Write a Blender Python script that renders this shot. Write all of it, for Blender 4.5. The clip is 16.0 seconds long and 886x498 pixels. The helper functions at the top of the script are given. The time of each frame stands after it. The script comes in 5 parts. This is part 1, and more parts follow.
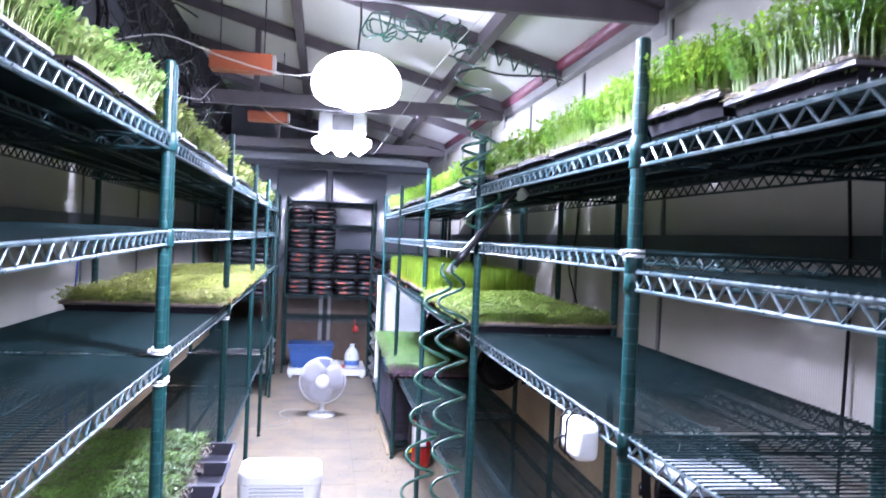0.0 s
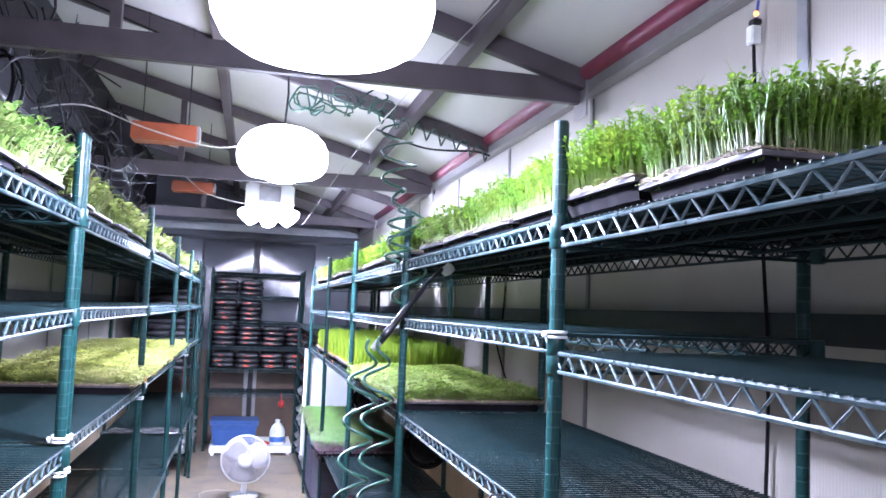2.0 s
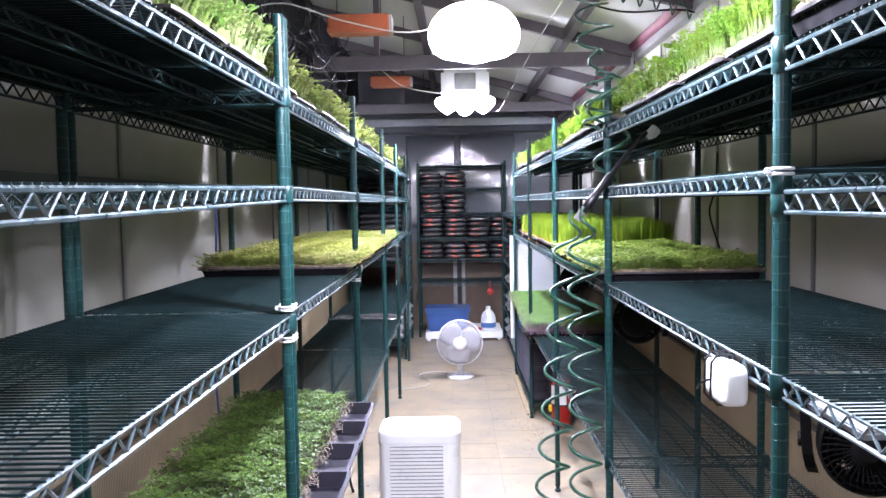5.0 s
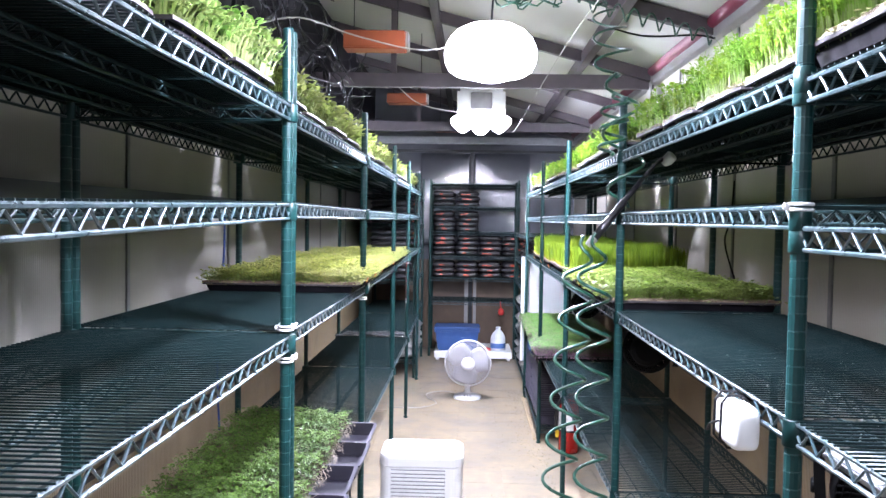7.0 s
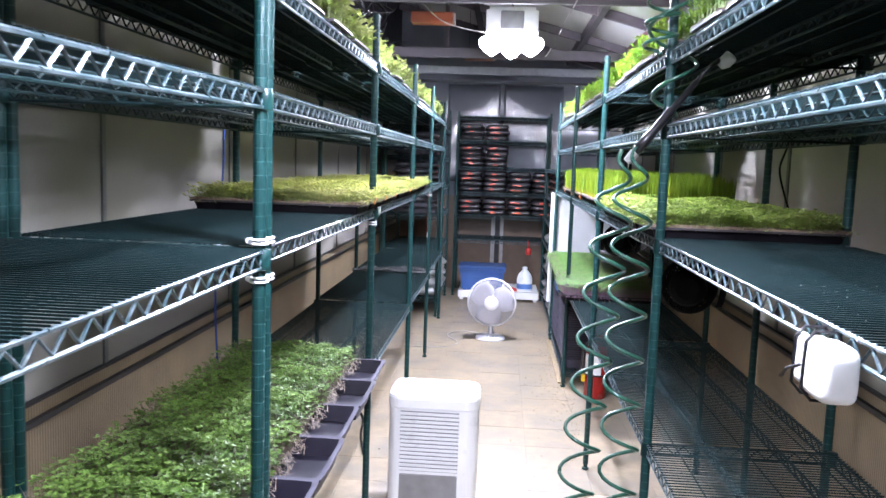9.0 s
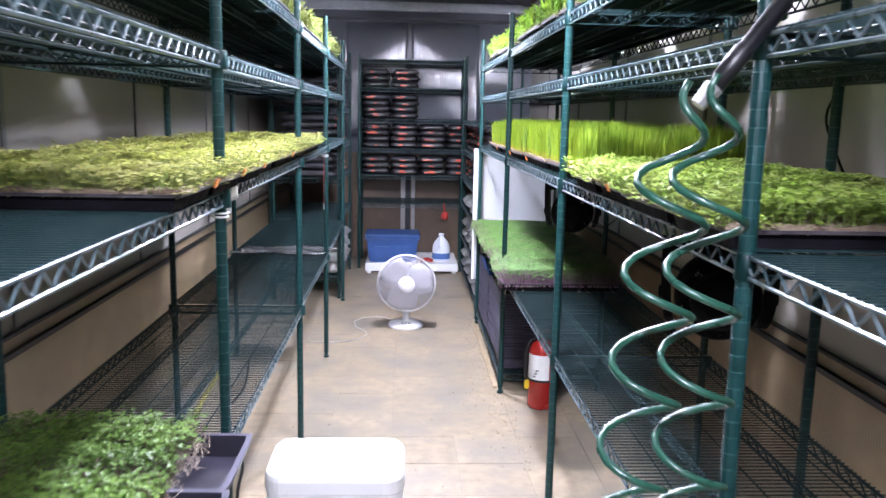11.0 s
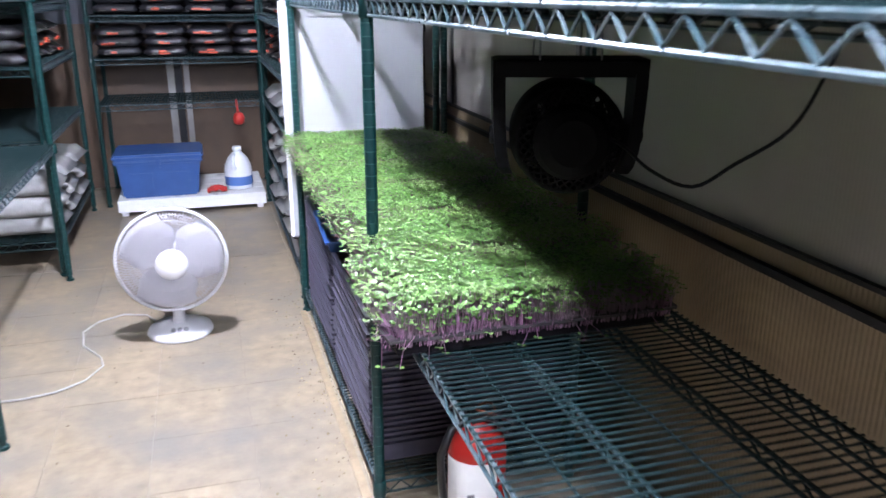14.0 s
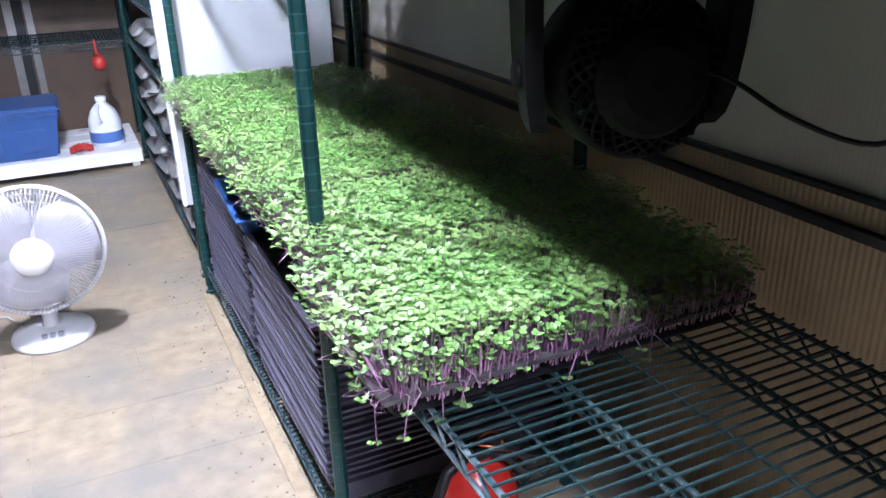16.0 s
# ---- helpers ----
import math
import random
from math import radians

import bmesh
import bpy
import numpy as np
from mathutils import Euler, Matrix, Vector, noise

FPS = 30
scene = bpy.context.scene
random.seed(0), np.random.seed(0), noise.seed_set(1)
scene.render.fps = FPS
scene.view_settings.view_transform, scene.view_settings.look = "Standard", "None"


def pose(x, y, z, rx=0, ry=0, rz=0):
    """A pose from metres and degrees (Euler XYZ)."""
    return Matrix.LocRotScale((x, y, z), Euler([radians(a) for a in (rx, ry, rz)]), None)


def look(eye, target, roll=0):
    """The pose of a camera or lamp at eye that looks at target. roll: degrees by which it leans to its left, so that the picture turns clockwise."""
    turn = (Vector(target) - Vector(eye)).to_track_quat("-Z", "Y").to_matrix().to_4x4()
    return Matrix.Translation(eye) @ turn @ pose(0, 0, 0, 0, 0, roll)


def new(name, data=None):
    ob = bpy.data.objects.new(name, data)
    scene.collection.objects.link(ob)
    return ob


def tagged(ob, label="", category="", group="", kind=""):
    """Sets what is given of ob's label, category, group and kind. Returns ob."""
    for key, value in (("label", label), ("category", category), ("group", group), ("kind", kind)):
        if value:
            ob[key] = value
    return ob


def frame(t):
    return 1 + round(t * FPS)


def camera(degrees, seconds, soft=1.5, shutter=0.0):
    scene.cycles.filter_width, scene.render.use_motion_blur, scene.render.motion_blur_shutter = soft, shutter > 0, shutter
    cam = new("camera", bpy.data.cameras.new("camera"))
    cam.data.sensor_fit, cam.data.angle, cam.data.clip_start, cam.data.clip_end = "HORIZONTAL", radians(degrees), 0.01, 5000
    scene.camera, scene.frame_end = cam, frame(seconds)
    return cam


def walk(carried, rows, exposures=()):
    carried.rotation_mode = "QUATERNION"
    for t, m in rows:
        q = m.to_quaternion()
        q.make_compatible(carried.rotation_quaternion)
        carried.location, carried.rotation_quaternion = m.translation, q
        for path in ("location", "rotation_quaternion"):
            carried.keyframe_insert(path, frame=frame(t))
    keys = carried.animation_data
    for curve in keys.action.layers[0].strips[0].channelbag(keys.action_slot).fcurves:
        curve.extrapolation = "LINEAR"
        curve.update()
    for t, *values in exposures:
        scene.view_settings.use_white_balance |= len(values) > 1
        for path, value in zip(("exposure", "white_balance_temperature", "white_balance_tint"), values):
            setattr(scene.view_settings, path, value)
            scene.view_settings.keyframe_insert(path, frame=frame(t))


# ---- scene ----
cam = camera(58.0, 16.0, shutter=0.4)
PATH = [
    (0, (-0.095, -1.293, 1.509), (0.205, 0.684, 1.484), 2.4),
    (0.5, (-0.08, -1.279, 1.532), (0.308, 0.681, 1.629), 2.5),
    (1, (-0.073, -1.267, 1.535), (0.39, 0.671, 1.713), 2.5),
    (1.5, (-0.073, -1.276, 1.534), (0.416, 0.655, 1.718), 2.5),
    (2, (-0.072, -1.268, 1.53), (0.388, 0.672, 1.685), 2.2),
    (2.5, (-0.075, -1.271, 1.522), (0.299, 0.691, 1.615), 1.8),
    (3, (-0.088, -1.277, 1.506), (0.188, 0.704, 1.524), 1.1),
    (3.5, (-0.088, -1.272, 1.485), (0.093, 0.719, 1.439), 0.4),
    (4, (-0.081, -1.252, 1.47), (0.011, 0.744, 1.383), -0.3),
    (4.5, (-0.068, -1.229, 1.462), (-0.05, 0.768, 1.352), -0.8),
    (5, (-0.059, -1.21, 1.46), (-0.093, 0.787, 1.344), -1.0),
    (5.2, (-0.051, -1.19, 1.452), (-0.1, 0.807, 1.352), -0.9),
    (7.5, (-0.036, -1.146, 1.475), (-0.123, 0.851, 1.401), 1.6),
    (8, (-0.012, -1.098, 1.443), (-0.146, 0.893, 1.303), 2.0),
    (8.2, (-0.007, -1.06, 1.42), (-0.168, 0.928, 1.269), 1.6),
    (10.3, (-0.014, -0.229, 1.36), (-0.023, 1.747, 1.047), 2.6),
    (10.5, (-0.026, -0.103, 1.354), (0.0, 1.873, 1.048), 2.3),
    (11, (-0.065, 0.254, 1.378), (0.033, 2.224, 1.05), 1.2),
    (11.5, (-0.063, 0.608, 1.353), (0.077, 2.571, 0.996), 0.6),
    (12, (-0.072, 1.008, 1.311), (0.133, 2.946, 0.865), 0.2),
    (12.5, (-0.057, 1.411, 1.279), (0.221, 3.318, 0.746), 0.0),
    (13, (0.010, 1.816, 1.261), (0.353, 3.697, 0.672), -0.2),
    (13.5, (0.07, 2.167, 1.225), (0.515, 4.025, 0.635), -0.1),
    (14, (0.111, 2.508, 1.197), (0.652, 4.334, 0.588), 0.0),
    (14.5, (0.171, 2.829, 1.137), (0.782, 4.618, 0.486), -1.5),
    (15, (0.138, 2.944, 1.138), (0.855, 4.677, 0.441), -1.8),
    (15.5, (0.126, 2.986, 1.139), (0.892, 4.676, 0.394), -1.8),
    (16, (0.122, 2.992, 1.137), (0.899, 4.664, 0.363), -1.6),
]
walk(cam, [(t, look(eye, target, roll)) for t, eye, target, roll in PATH],
     exposures=[(0, 0.38, 5750, 30), (1, 0.59, 5700, 32), (3, 0.44, 6000, 29), (4.5, 0.25, 6400, 27), (8, 0.35, 6300, 24), (11, 0.13, 6350, 26), (12.5, 0.17, 6350, 25), (14, 0.20, 6260, 23), (16, 0.36, 6050, 22)])

# ---- light and exposure ----
world = bpy.data.worlds.new("world")
world.use_nodes = True
world.node_tree.nodes["Background"].inputs[0].default_value = (0.55, 0.62, 0.75, 1)
world.node_tree.nodes["Background"].inputs[1].default_value = 0.0
scene.world = world
scene.view_settings.exposure = 0.0

LAMP_GLOW = 520.0

# plan of the room
XR, XL = 1.13, -1.17          # inner faces of the side walls
Y0, Y1 = -6.0, 7.98           # unseen wall behind the camera, set far back to cut bounce light; far wall
EAVE, SLOPE = 2.42, 0.27      # the roof rises from the right wall to the left one
RPX, RBX = 0.430, 0.935       # front and rear posts of the right rack
BAY = 1.37


def roof_z(x):
    return EAVE + SLOPE * (XR - x)


# ---- materials ----
def material(name, color, rough=0.5, metal=0.0, scale=20.0, vary=0.12, bump=0.0, bump_scale=None, spec=0.5, per_object=0.0, per_island=0.0, second=None, second_scale=3.0, second_amount=0.5, rough_vary=0.1, world_space=False):
    """A surface with fine grain and larger stains; color is scaled down a little but for white things."""
    if min(color) < 0.6:
        color = tuple(c * 0.72 for c in color)
        second = second and tuple(c * 0.72 for c in second)
    m = bpy.data.materials.new(name)
    m.use_nodes = True
    nt = m.node_tree
    b = nt.nodes["Principled BSDF"]
    b.inputs["Roughness"].default_value = rough
    b.inputs["Metallic"].default_value = metal
    b.inputs["Specular IOR Level"].default_value = spec
    tc = nt.nodes.new("ShaderNodeNewGeometry" if world_space else "ShaderNodeTexCoord")
    where = tc.outputs["Position" if world_space else "Object"]
    n1 = nt.nodes.new("ShaderNodeTexNoise")
    n1.inputs["Scale"].default_value = scale
    n1.inputs["Detail"].default_value = 6
    nt.links.new(where, n1.inputs["Vector"])
    hsv = nt.nodes.new("ShaderNodeHueSaturation")
    hsv.inputs["Color"].default_value = (*color, 1)
    mul = nt.nodes.new("ShaderNodeMapRange")
    mul.inputs["From Min"].default_value, mul.inputs["From Max"].default_value = 0.25, 0.75
    mul.inputs["To Min"].default_value, mul.inputs["To Max"].default_value = 1 - vary, 1 + vary
    nt.links.new(n1.outputs["Fac"], mul.inputs["Value"])
    value = mul.outputs["Result"]
    for amount, node, socket in ((per_object, "ShaderNodeObjectInfo", "Random"), (per_island, "ShaderNodeNewGeometry", "Random Per Island")):
        if amount:
            info = nt.nodes.new(node)
            r = nt.nodes.new("ShaderNodeMapRange")
            r.inputs["To Min"].default_value, r.inputs["To Max"].default_value = 1 - amount, 1 + amount
            nt.links.new(info.outputs[socket], r.inputs["Value"])
            mm = nt.nodes.new("ShaderNodeMath")
            mm.operation = "MULTIPLY"
            nt.links.new(value, mm.inputs[0])
            nt.links.new(r.outputs["Result"], mm.inputs[1])
            value = mm.outputs[0]
    nt.links.new(value, hsv.inputs["Value"])
    out = hsv.outputs["Color"]
    if second:
        n2 = nt.nodes.new("ShaderNodeTexNoise")
        n2.inputs["Scale"].default_value = second_scale
        n2.inputs["Detail"].default_value = 5
        nt.links.new(where, n2.inputs["Vector"])
        ramp = nt.nodes.new("ShaderNodeMapRange")
        ramp.inputs["From Min"].default_value, ramp.inputs["From Max"].default_value = 0.42, 0.68
        ramp.inputs["To Max"].default_value = second_amount
        nt.links.new(n2.outputs["Fac"], ramp.inputs["Value"])
        mix = nt.nodes.new("ShaderNodeMix")
        mix.data_type = "RGBA"
        mix.inputs["B"].default_value = (*second, 1)
        nt.links.new(ramp.outputs["Result"], mix.inputs["Factor"])
        nt.links.new(out, mix.inputs["A"])
        out = mix.outputs["Result"]
    nt.links.new(out, b.inputs["Base Color"])
    rr = nt.nodes.new("ShaderNodeMapRange")
    rr.inputs["To Min"].default_value, rr.inputs["To Max"].default_value = max(0.02, rough - rough_vary), min(1, rough + rough_vary)
    nt.links.new(n1.outputs["Fac"], rr.inputs["Value"])
    nt.links.new(rr.outputs["Result"], b.inputs["Roughness"])
    if bump:
        n3 = nt.nodes.new("ShaderNodeTexNoise")
        n3.inputs["Scale"].default_value = bump_scale or scale * 3
        n3.inputs["Detail"].default_value = 4
        nt.links.new(where, n3.inputs["Vector"])
        bp = nt.nodes.new("ShaderNodeBump")
        bp.inputs["Strength"].default_value = bump
        bp.inputs["Distance"].default_value = 0.01
        nt.links.new(n3.outputs["Fac"], bp.inputs["Height"])
        nt.links.new(bp.outputs["Normal"], b.inputs["Normal"])
    return m


def ribbed(m, axis, pitch, strength, distance=0.002):
    """Adds fine parallel flutes across one axis of the surface, as twin-wall plastic sheet has."""
    nt = m.node_tree
    b = nt.nodes["Principled BSDF"]
    tc = nt.nodes.new("ShaderNodeTexCoord")
    w = nt.nodes.new("ShaderNodeTexWave")
    w.bands_direction = axis
    w.inputs["Scale"].default_value = 0.314 / pitch
    nt.links.new(tc.outputs["Object"], w.inputs["Vector"])
    bp = nt.nodes.new("ShaderNodeBump")
    bp.inputs["Strength"].default_value = strength
    bp.inputs["Distance"].default_value = distance
    nt.links.new(w.outputs["Fac"], bp.inputs["Height"])
    if b.inputs["Normal"].is_linked:
        nt.links.new(b.inputs["Normal"].links[0].from_socket, bp.inputs["Normal"])
    nt.links.new(bp.outputs["Normal"], b.inputs["Normal"])
    return m


def glow(name, color, strength):
    m = bpy.data.materials.new(name)
    m.use_nodes = True
    b = m.node_tree.nodes["Principled BSDF"]
    b.inputs["Base Color"].default_value = (*color, 1)
    b.inputs["Emission Color"].default_value = (*color, 1)
    b.inputs["Emission Strength"].default_value = strength
    return m


def leafy(name, color, second, per_island=0.35, rough=0.45, trans=0.36, patch=9):
    """Leaf or stem: slightly translucent, each leaf a little different."""
    m = material(name, color, rough=rough, scale=60, vary=0.15, per_island=per_island, second=second, second_scale=patch, second_amount=0.85 if patch < 9 else 0.7)
    nt = m.node_tree
    b = nt.nodes["Principled BSDF"]
    through_leaf = nt.nodes.new("ShaderNodeBsdfTranslucent")
    nt.links.new(b.inputs["Base Color"].links[0].from_socket, through_leaf.inputs["Color"])
    blend = nt.nodes.new("ShaderNodeMixShader")
    blend.inputs["Fac"].default_value = trans
    nt.links.new(b.outputs["BSDF"], blend.inputs[1])
    nt.links.new(through_leaf.outputs["BSDF"], blend.inputs[2])
    nt.links.new(blend.outputs["Shader"], nt.nodes["Material Output"].inputs["Surface"])
    return m


M = {}
M["post"] = material("green_epoxy", (0.004, 0.038, 0.037), 0.38, 0.0, 40, 0.25, 0.05, spec=0.38, second=(0.008, 0.058, 0.056), second_scale=14, second_amount=0.4)
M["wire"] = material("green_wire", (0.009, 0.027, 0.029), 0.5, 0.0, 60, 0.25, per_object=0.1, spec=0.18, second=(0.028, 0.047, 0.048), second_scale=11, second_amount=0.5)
# front rails only: wear plus lamp highlights put into the colour
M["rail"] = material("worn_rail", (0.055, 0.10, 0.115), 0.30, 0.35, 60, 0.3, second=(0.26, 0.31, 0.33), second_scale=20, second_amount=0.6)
M["groove"] = material("worn_groove", (0.026, 0.085, 0.082), 0.4, 0.1, 60, 0.4)
M["clip"] = material("white_plastic", (0.75, 0.76, 0.76), 0.4, 0, 30, 0.05)
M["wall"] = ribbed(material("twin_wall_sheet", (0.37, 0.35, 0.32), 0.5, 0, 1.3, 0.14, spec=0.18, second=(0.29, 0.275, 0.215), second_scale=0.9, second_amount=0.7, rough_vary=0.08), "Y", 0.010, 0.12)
# paler than the left sheet, partly to put missing bounce light into its colour
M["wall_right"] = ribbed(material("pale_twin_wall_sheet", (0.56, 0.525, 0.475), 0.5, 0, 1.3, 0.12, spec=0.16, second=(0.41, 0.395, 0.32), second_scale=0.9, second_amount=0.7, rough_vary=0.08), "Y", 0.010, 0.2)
M["wall_end"] = ribbed(material("twin_wall_sheet_end", (0.17, 0.18, 0.21), 0.06, 0, 4, 0.08, spec=0.8, second=(0.13, 0.13, 0.15), second_scale=1.5, second_amount=0.5, rough_vary=0.02), "X", 0.016, 1.0, 0.0006)
M["wall_low"] = ribbed(material("brown_sheet", (0.36, 0.275, 0.165), 0.4, 0, 6, 0.25, second=(0.17, 0.125, 0.075), second_scale=2, second_amount=0.7), "Y", 0.012, 0.5)
M["roof"] = material("white_roof_sheet", (0.62, 0.61, 0.60), 0.5, 0, 3, 0.09, 0.05, second=(0.50, 0.48, 0.46), second_scale=1.5, second_amount=0.5)
M["beam"] = material("brown_painted_steel", (0.075, 0.060, 0.070), 0.5, 0, 12, 0.2, 0.05, second=(0.12, 0.095, 0.105), second_scale=3)
M["red"] = material("red_painted_steel", (0.26, 0.030, 0.075), 0.5, 0, 15, 0.15, second=(0.16, 0.03, 0.055), second_scale=4)
M["alu"] = material("aluminium_trim", (0.45, 0.44, 0.43), 0.35, 0.7, 30, 0.1)
M["floor"] = material("floor_base", (0.27, 0.23, 0.18), 0.7, 0, 20, 0.2)
M["black"] = material("black_plastic", (0.007, 0.007, 0.009), 0.4, 0, 30, 0.25, 0.05)
M["fanblack"] = material("matt_black_plastic", (0.0028, 0.0028, 0.0032), 0.7, 0, 30, 0.2, 0.05, spec=0.12)
M["tray"] = material("tray_plastic", (0.007, 0.006, 0.009), 0.72, 0, 25, 0.3, per_object=0.25, spec=0.10, second=(0.014, 0.012, 0.016), second_scale=18, second_amount=0.5)
# lighter than the tray: scuffs, plus the rim's lamp highlight painted in
M["rim"] = material("scuffed_tray_rim", (0.045, 0.039, 0.045), 0.45, 0, 30, 0.3, per_object=0.3, second=(0.10, 0.085, 0.085), second_scale=35, second_amount=0.8)
M["tray_low"] = material("purple_black_plastic", (0.011, 0.009, 0.020), 0.45, 0, 25, 0.3, per_object=0.2)
M["soil"] = material("soil", (0.045, 0.032, 0.02), 0.9, 0, 90, 0.5, 0.6)
M["white"] = material("white_enamel", (0.78, 0.79, 0.80), 0.3, 0, 10, 0.04, second=(0.66, 0.66, 0.64), second_scale=5, second_amount=0.4)
M["board"] = material("white_board", (0.47, 0.48, 0.50), 0.5, 0, 6, 0.05, second=(0.41, 0.42, 0.43), second_scale=3, second_amount=0.5)
M["foam"] = material("grey_white_foam", (0.42, 0.44, 0.47), 0.6, 0, 30, 0.1, 0.1)
# guard and blades: white plastic greyed to paint in the shadow inside the cage
M["fanmesh"] = material("grey_white_fan_wire", (0.52, 0.51, 0.55), 0.4, 0, 12, 0.05)
M["fanblade"] = material("pale_fan_plastic", (0.52, 0.51, 0.55), 0.45, 0, 12, 0.06)
M["orange"] = material("orange_paint", (0.36, 0.075, 0.02), 0.5, 0, 12, 0.15)
M["blue"] = material("blue_plastic", (0.034, 0.11, 0.34), 0.42, 0, 12, 0.12)
M["extred"] = material("extinguisher_red", (0.45, 0.02, 0.015), 0.25, 0, 8, 0.08)
M["bag"] = material("bag_film", (0.018, 0.018, 0.022), 0.38, 0, 40, 0.5, 0.6, 25, per_object=0.5, second=(0.05, 0.05, 0.055), second_scale=12, second_amount=0.6)
M["tray_stack"] = material("stacked_tray_plastic", (0.058, 0.054, 0.082), 0.5, 0, 25, 0.3, per_object=0.3)
M["bagpale"] = material("pale_print", (0.30, 0.31, 0.28), 0.5, 0, 60, 0.3)
M["bagred"] = material("bag_print", (0.90, 0.12, 0.05), 0.4, 0, 60, 0.2)
M["ledge"] = material("dark_steel", (0.035, 0.037, 0.042), 0.4, 0.5, 20, 0.2)
M["track"] = material("galvanised_track", (0.22, 0.22, 0.22), 0.4, 0.6, 20, 0.2)
M["trackpale"] = material("pale_steel", (0.38, 0.39, 0.41), 0.4, 0.5, 20, 0.15)
M["wall_low_end"] = material("brown_board", (0.16, 0.10, 0.06), 0.5, 0, 7, 0.25, second=(0.09, 0.06, 0.045), second_scale=2.5, second_amount=0.7)
M["pea_stem"] = leafy("pea_stem", (0.24, 0.42, 0.07), (0.34, 0.47, 0.11), trans=0.5)
M["pea_foot"] = leafy("pea_stem_foot", (0.30, 0.41, 0.13), (0.42, 0.48, 0.22))
M["hull"] = leafy("seed_hull", (0.30, 0.29, 0.13), (0.44, 0.41, 0.23), 0.4)
# yellow second colour paints in the overexposed look of lamp-lit leaves
M["pea_leaf"] = leafy("pea_leaf", (0.16, 0.36, 0.03), (0.40, 0.52, 0.06), 0.5, trans=0.5)
M["sun_stem"] = leafy("pale_stem", (0.34, 0.45, 0.13), (0.46, 0.51, 0.22), trans=0.5)
# the pale second colour paints white highlights onto the leaves
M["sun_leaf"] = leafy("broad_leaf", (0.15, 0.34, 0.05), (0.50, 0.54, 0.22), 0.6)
# lighter copy for the far trays, lamp brightness put into the leaf colour
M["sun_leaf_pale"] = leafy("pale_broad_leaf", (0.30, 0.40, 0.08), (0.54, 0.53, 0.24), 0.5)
M["radish_stem"] = leafy("purple_stem", (0.40, 0.20, 0.33), (0.66, 0.56, 0.58), 0.8)
M["radish_leaf"] = leafy("radish_leaf", (0.15, 0.31, 0.075), (0.30, 0.44, 0.14), 0.7, rough=0.4, trans=0.14)
M["sprout_leaf"] = leafy("sprout_leaf", (0.27, 0.41, 0.055), (0.47, 0.53, 0.16), 0.5)
M["mat_leaf"] = leafy("mat_leaf", (0.38, 0.42, 0.08), (0.57, 0.54, 0.22), 0.5)
M["dead_root"] = leafy("dead_root", (0.34, 0.26, 0.20), (0.50, 0.42, 0.36), 0.5)
M["low_leaf"] = leafy("low_leaf", (0.18, 0.31, 0.06), (0.06, 0.135, 0.02), 0.45, patch=5)
M["grass_base"] = leafy("grass_base", (0.32, 0.36, 0.03), (0.42, 0.40, 0.06))
M["grass_blade"] = leafy("grass_blade", (0.21, 0.34, 0.022), (0.33, 0.44, 0.03), 0.35)
M["tile"] = material("vinyl_tile", (0.37, 0.295, 0.205), 0.40, 0, 19, 0.30, 0.08, 60, per_object=0.06, second=(0.235, 0.215, 0.185), second_scale=3.4, second_amount=0.9, rough_vary=0.2, world_space=True)
M["hose"] = material("green_hose", (0.014, 0.075, 0.048), 0.3, 0, 30, 0.2)
M["sack"] = material("pale_sack", (0.45, 0.45, 0.44), 0.5, 0, 14, 0.2, 0.5, 30, per_object=0.25)
M["label"] = material("white_label", (0.70, 0.70, 0.68), 0.5, 0, 30, 0.06)
M["bar"] = material("grey_print", (0.20, 0.20, 0.22), 0.5, 0, 30, 0.05)
M["yellow"] = material("yellow_plastic", (0.72, 0.48, 0.02), 0.4, 0, 20, 0.1)
M["yellowhose"] = material("yellow_hose", (0.42, 0.38, 0.06), 0.45, 0, 20, 0.2)
M["batten"] = material("pale_wood", (0.42, 0.32, 0.20), 0.6, 0, 30, 0.25, 0.2, second=(0.28, 0.22, 0.15), second_scale=8)
M["jug"] = material("white_jug", (0.72, 0.75, 0.80), 0.3, 0, 10, 0.04)
M["bluelabel"] = material("blue_label", (0.10, 0.22, 0.55), 0.4, 0, 20, 0.1)
M["scoop"] = material("red_plastic", (0.60, 0.05, 0.04), 0.35, 0, 20, 0.1)
M["fog"] = material("white_fan_plastic", (0.63, 0.63, 0.65), 0.35, 0, 12, 0.04)
M["cord"] = material("black_cord", (0.008, 0.008, 0.010), 0.5, 0, 30, 0.2, spec=0.2)
M["whitecord"] = material("white_cord", (0.58, 0.56, 0.54), 0.5, 0, 30, 0.1)
M["redcord"] = material("red_cord", (0.50, 0.02, 0.02), 0.5, 0, 30, 0.1)
M["bluecord"] = material("blue_cord", (0.03, 0.09, 0.40), 0.5, 0, 30, 0.1)
M["amber"] = glow("amber_light", (1.0, 0.30, 0.04), 6)
M["film"] = material("clear_film", (0.62, 0.64, 0.66), 0.16, 0, 20, 0.1, 0.6, 30)
M["film"].node_tree.nodes["Principled BSDF"].inputs["Transmission Weight"].default_value = 0.95
M["blackgrille"] = material("black_wire", (0.0028, 0.0028, 0.0032), 0.7, 0.0, 30, 0.2, spec=0.12)
M["sheeting"] = material("black_sheeting", (0.008, 0.007, 0.011), 0.6, 0, 6, 0.3, 0.4, 9, spec=0.15, second=(0.018, 0.015, 0.02), second_scale=3)
M["crumb"] = material("soil_crumb", (0.32, 0.27, 0.17), 0.9, 0, 40, 0.4, per_island=0.6)
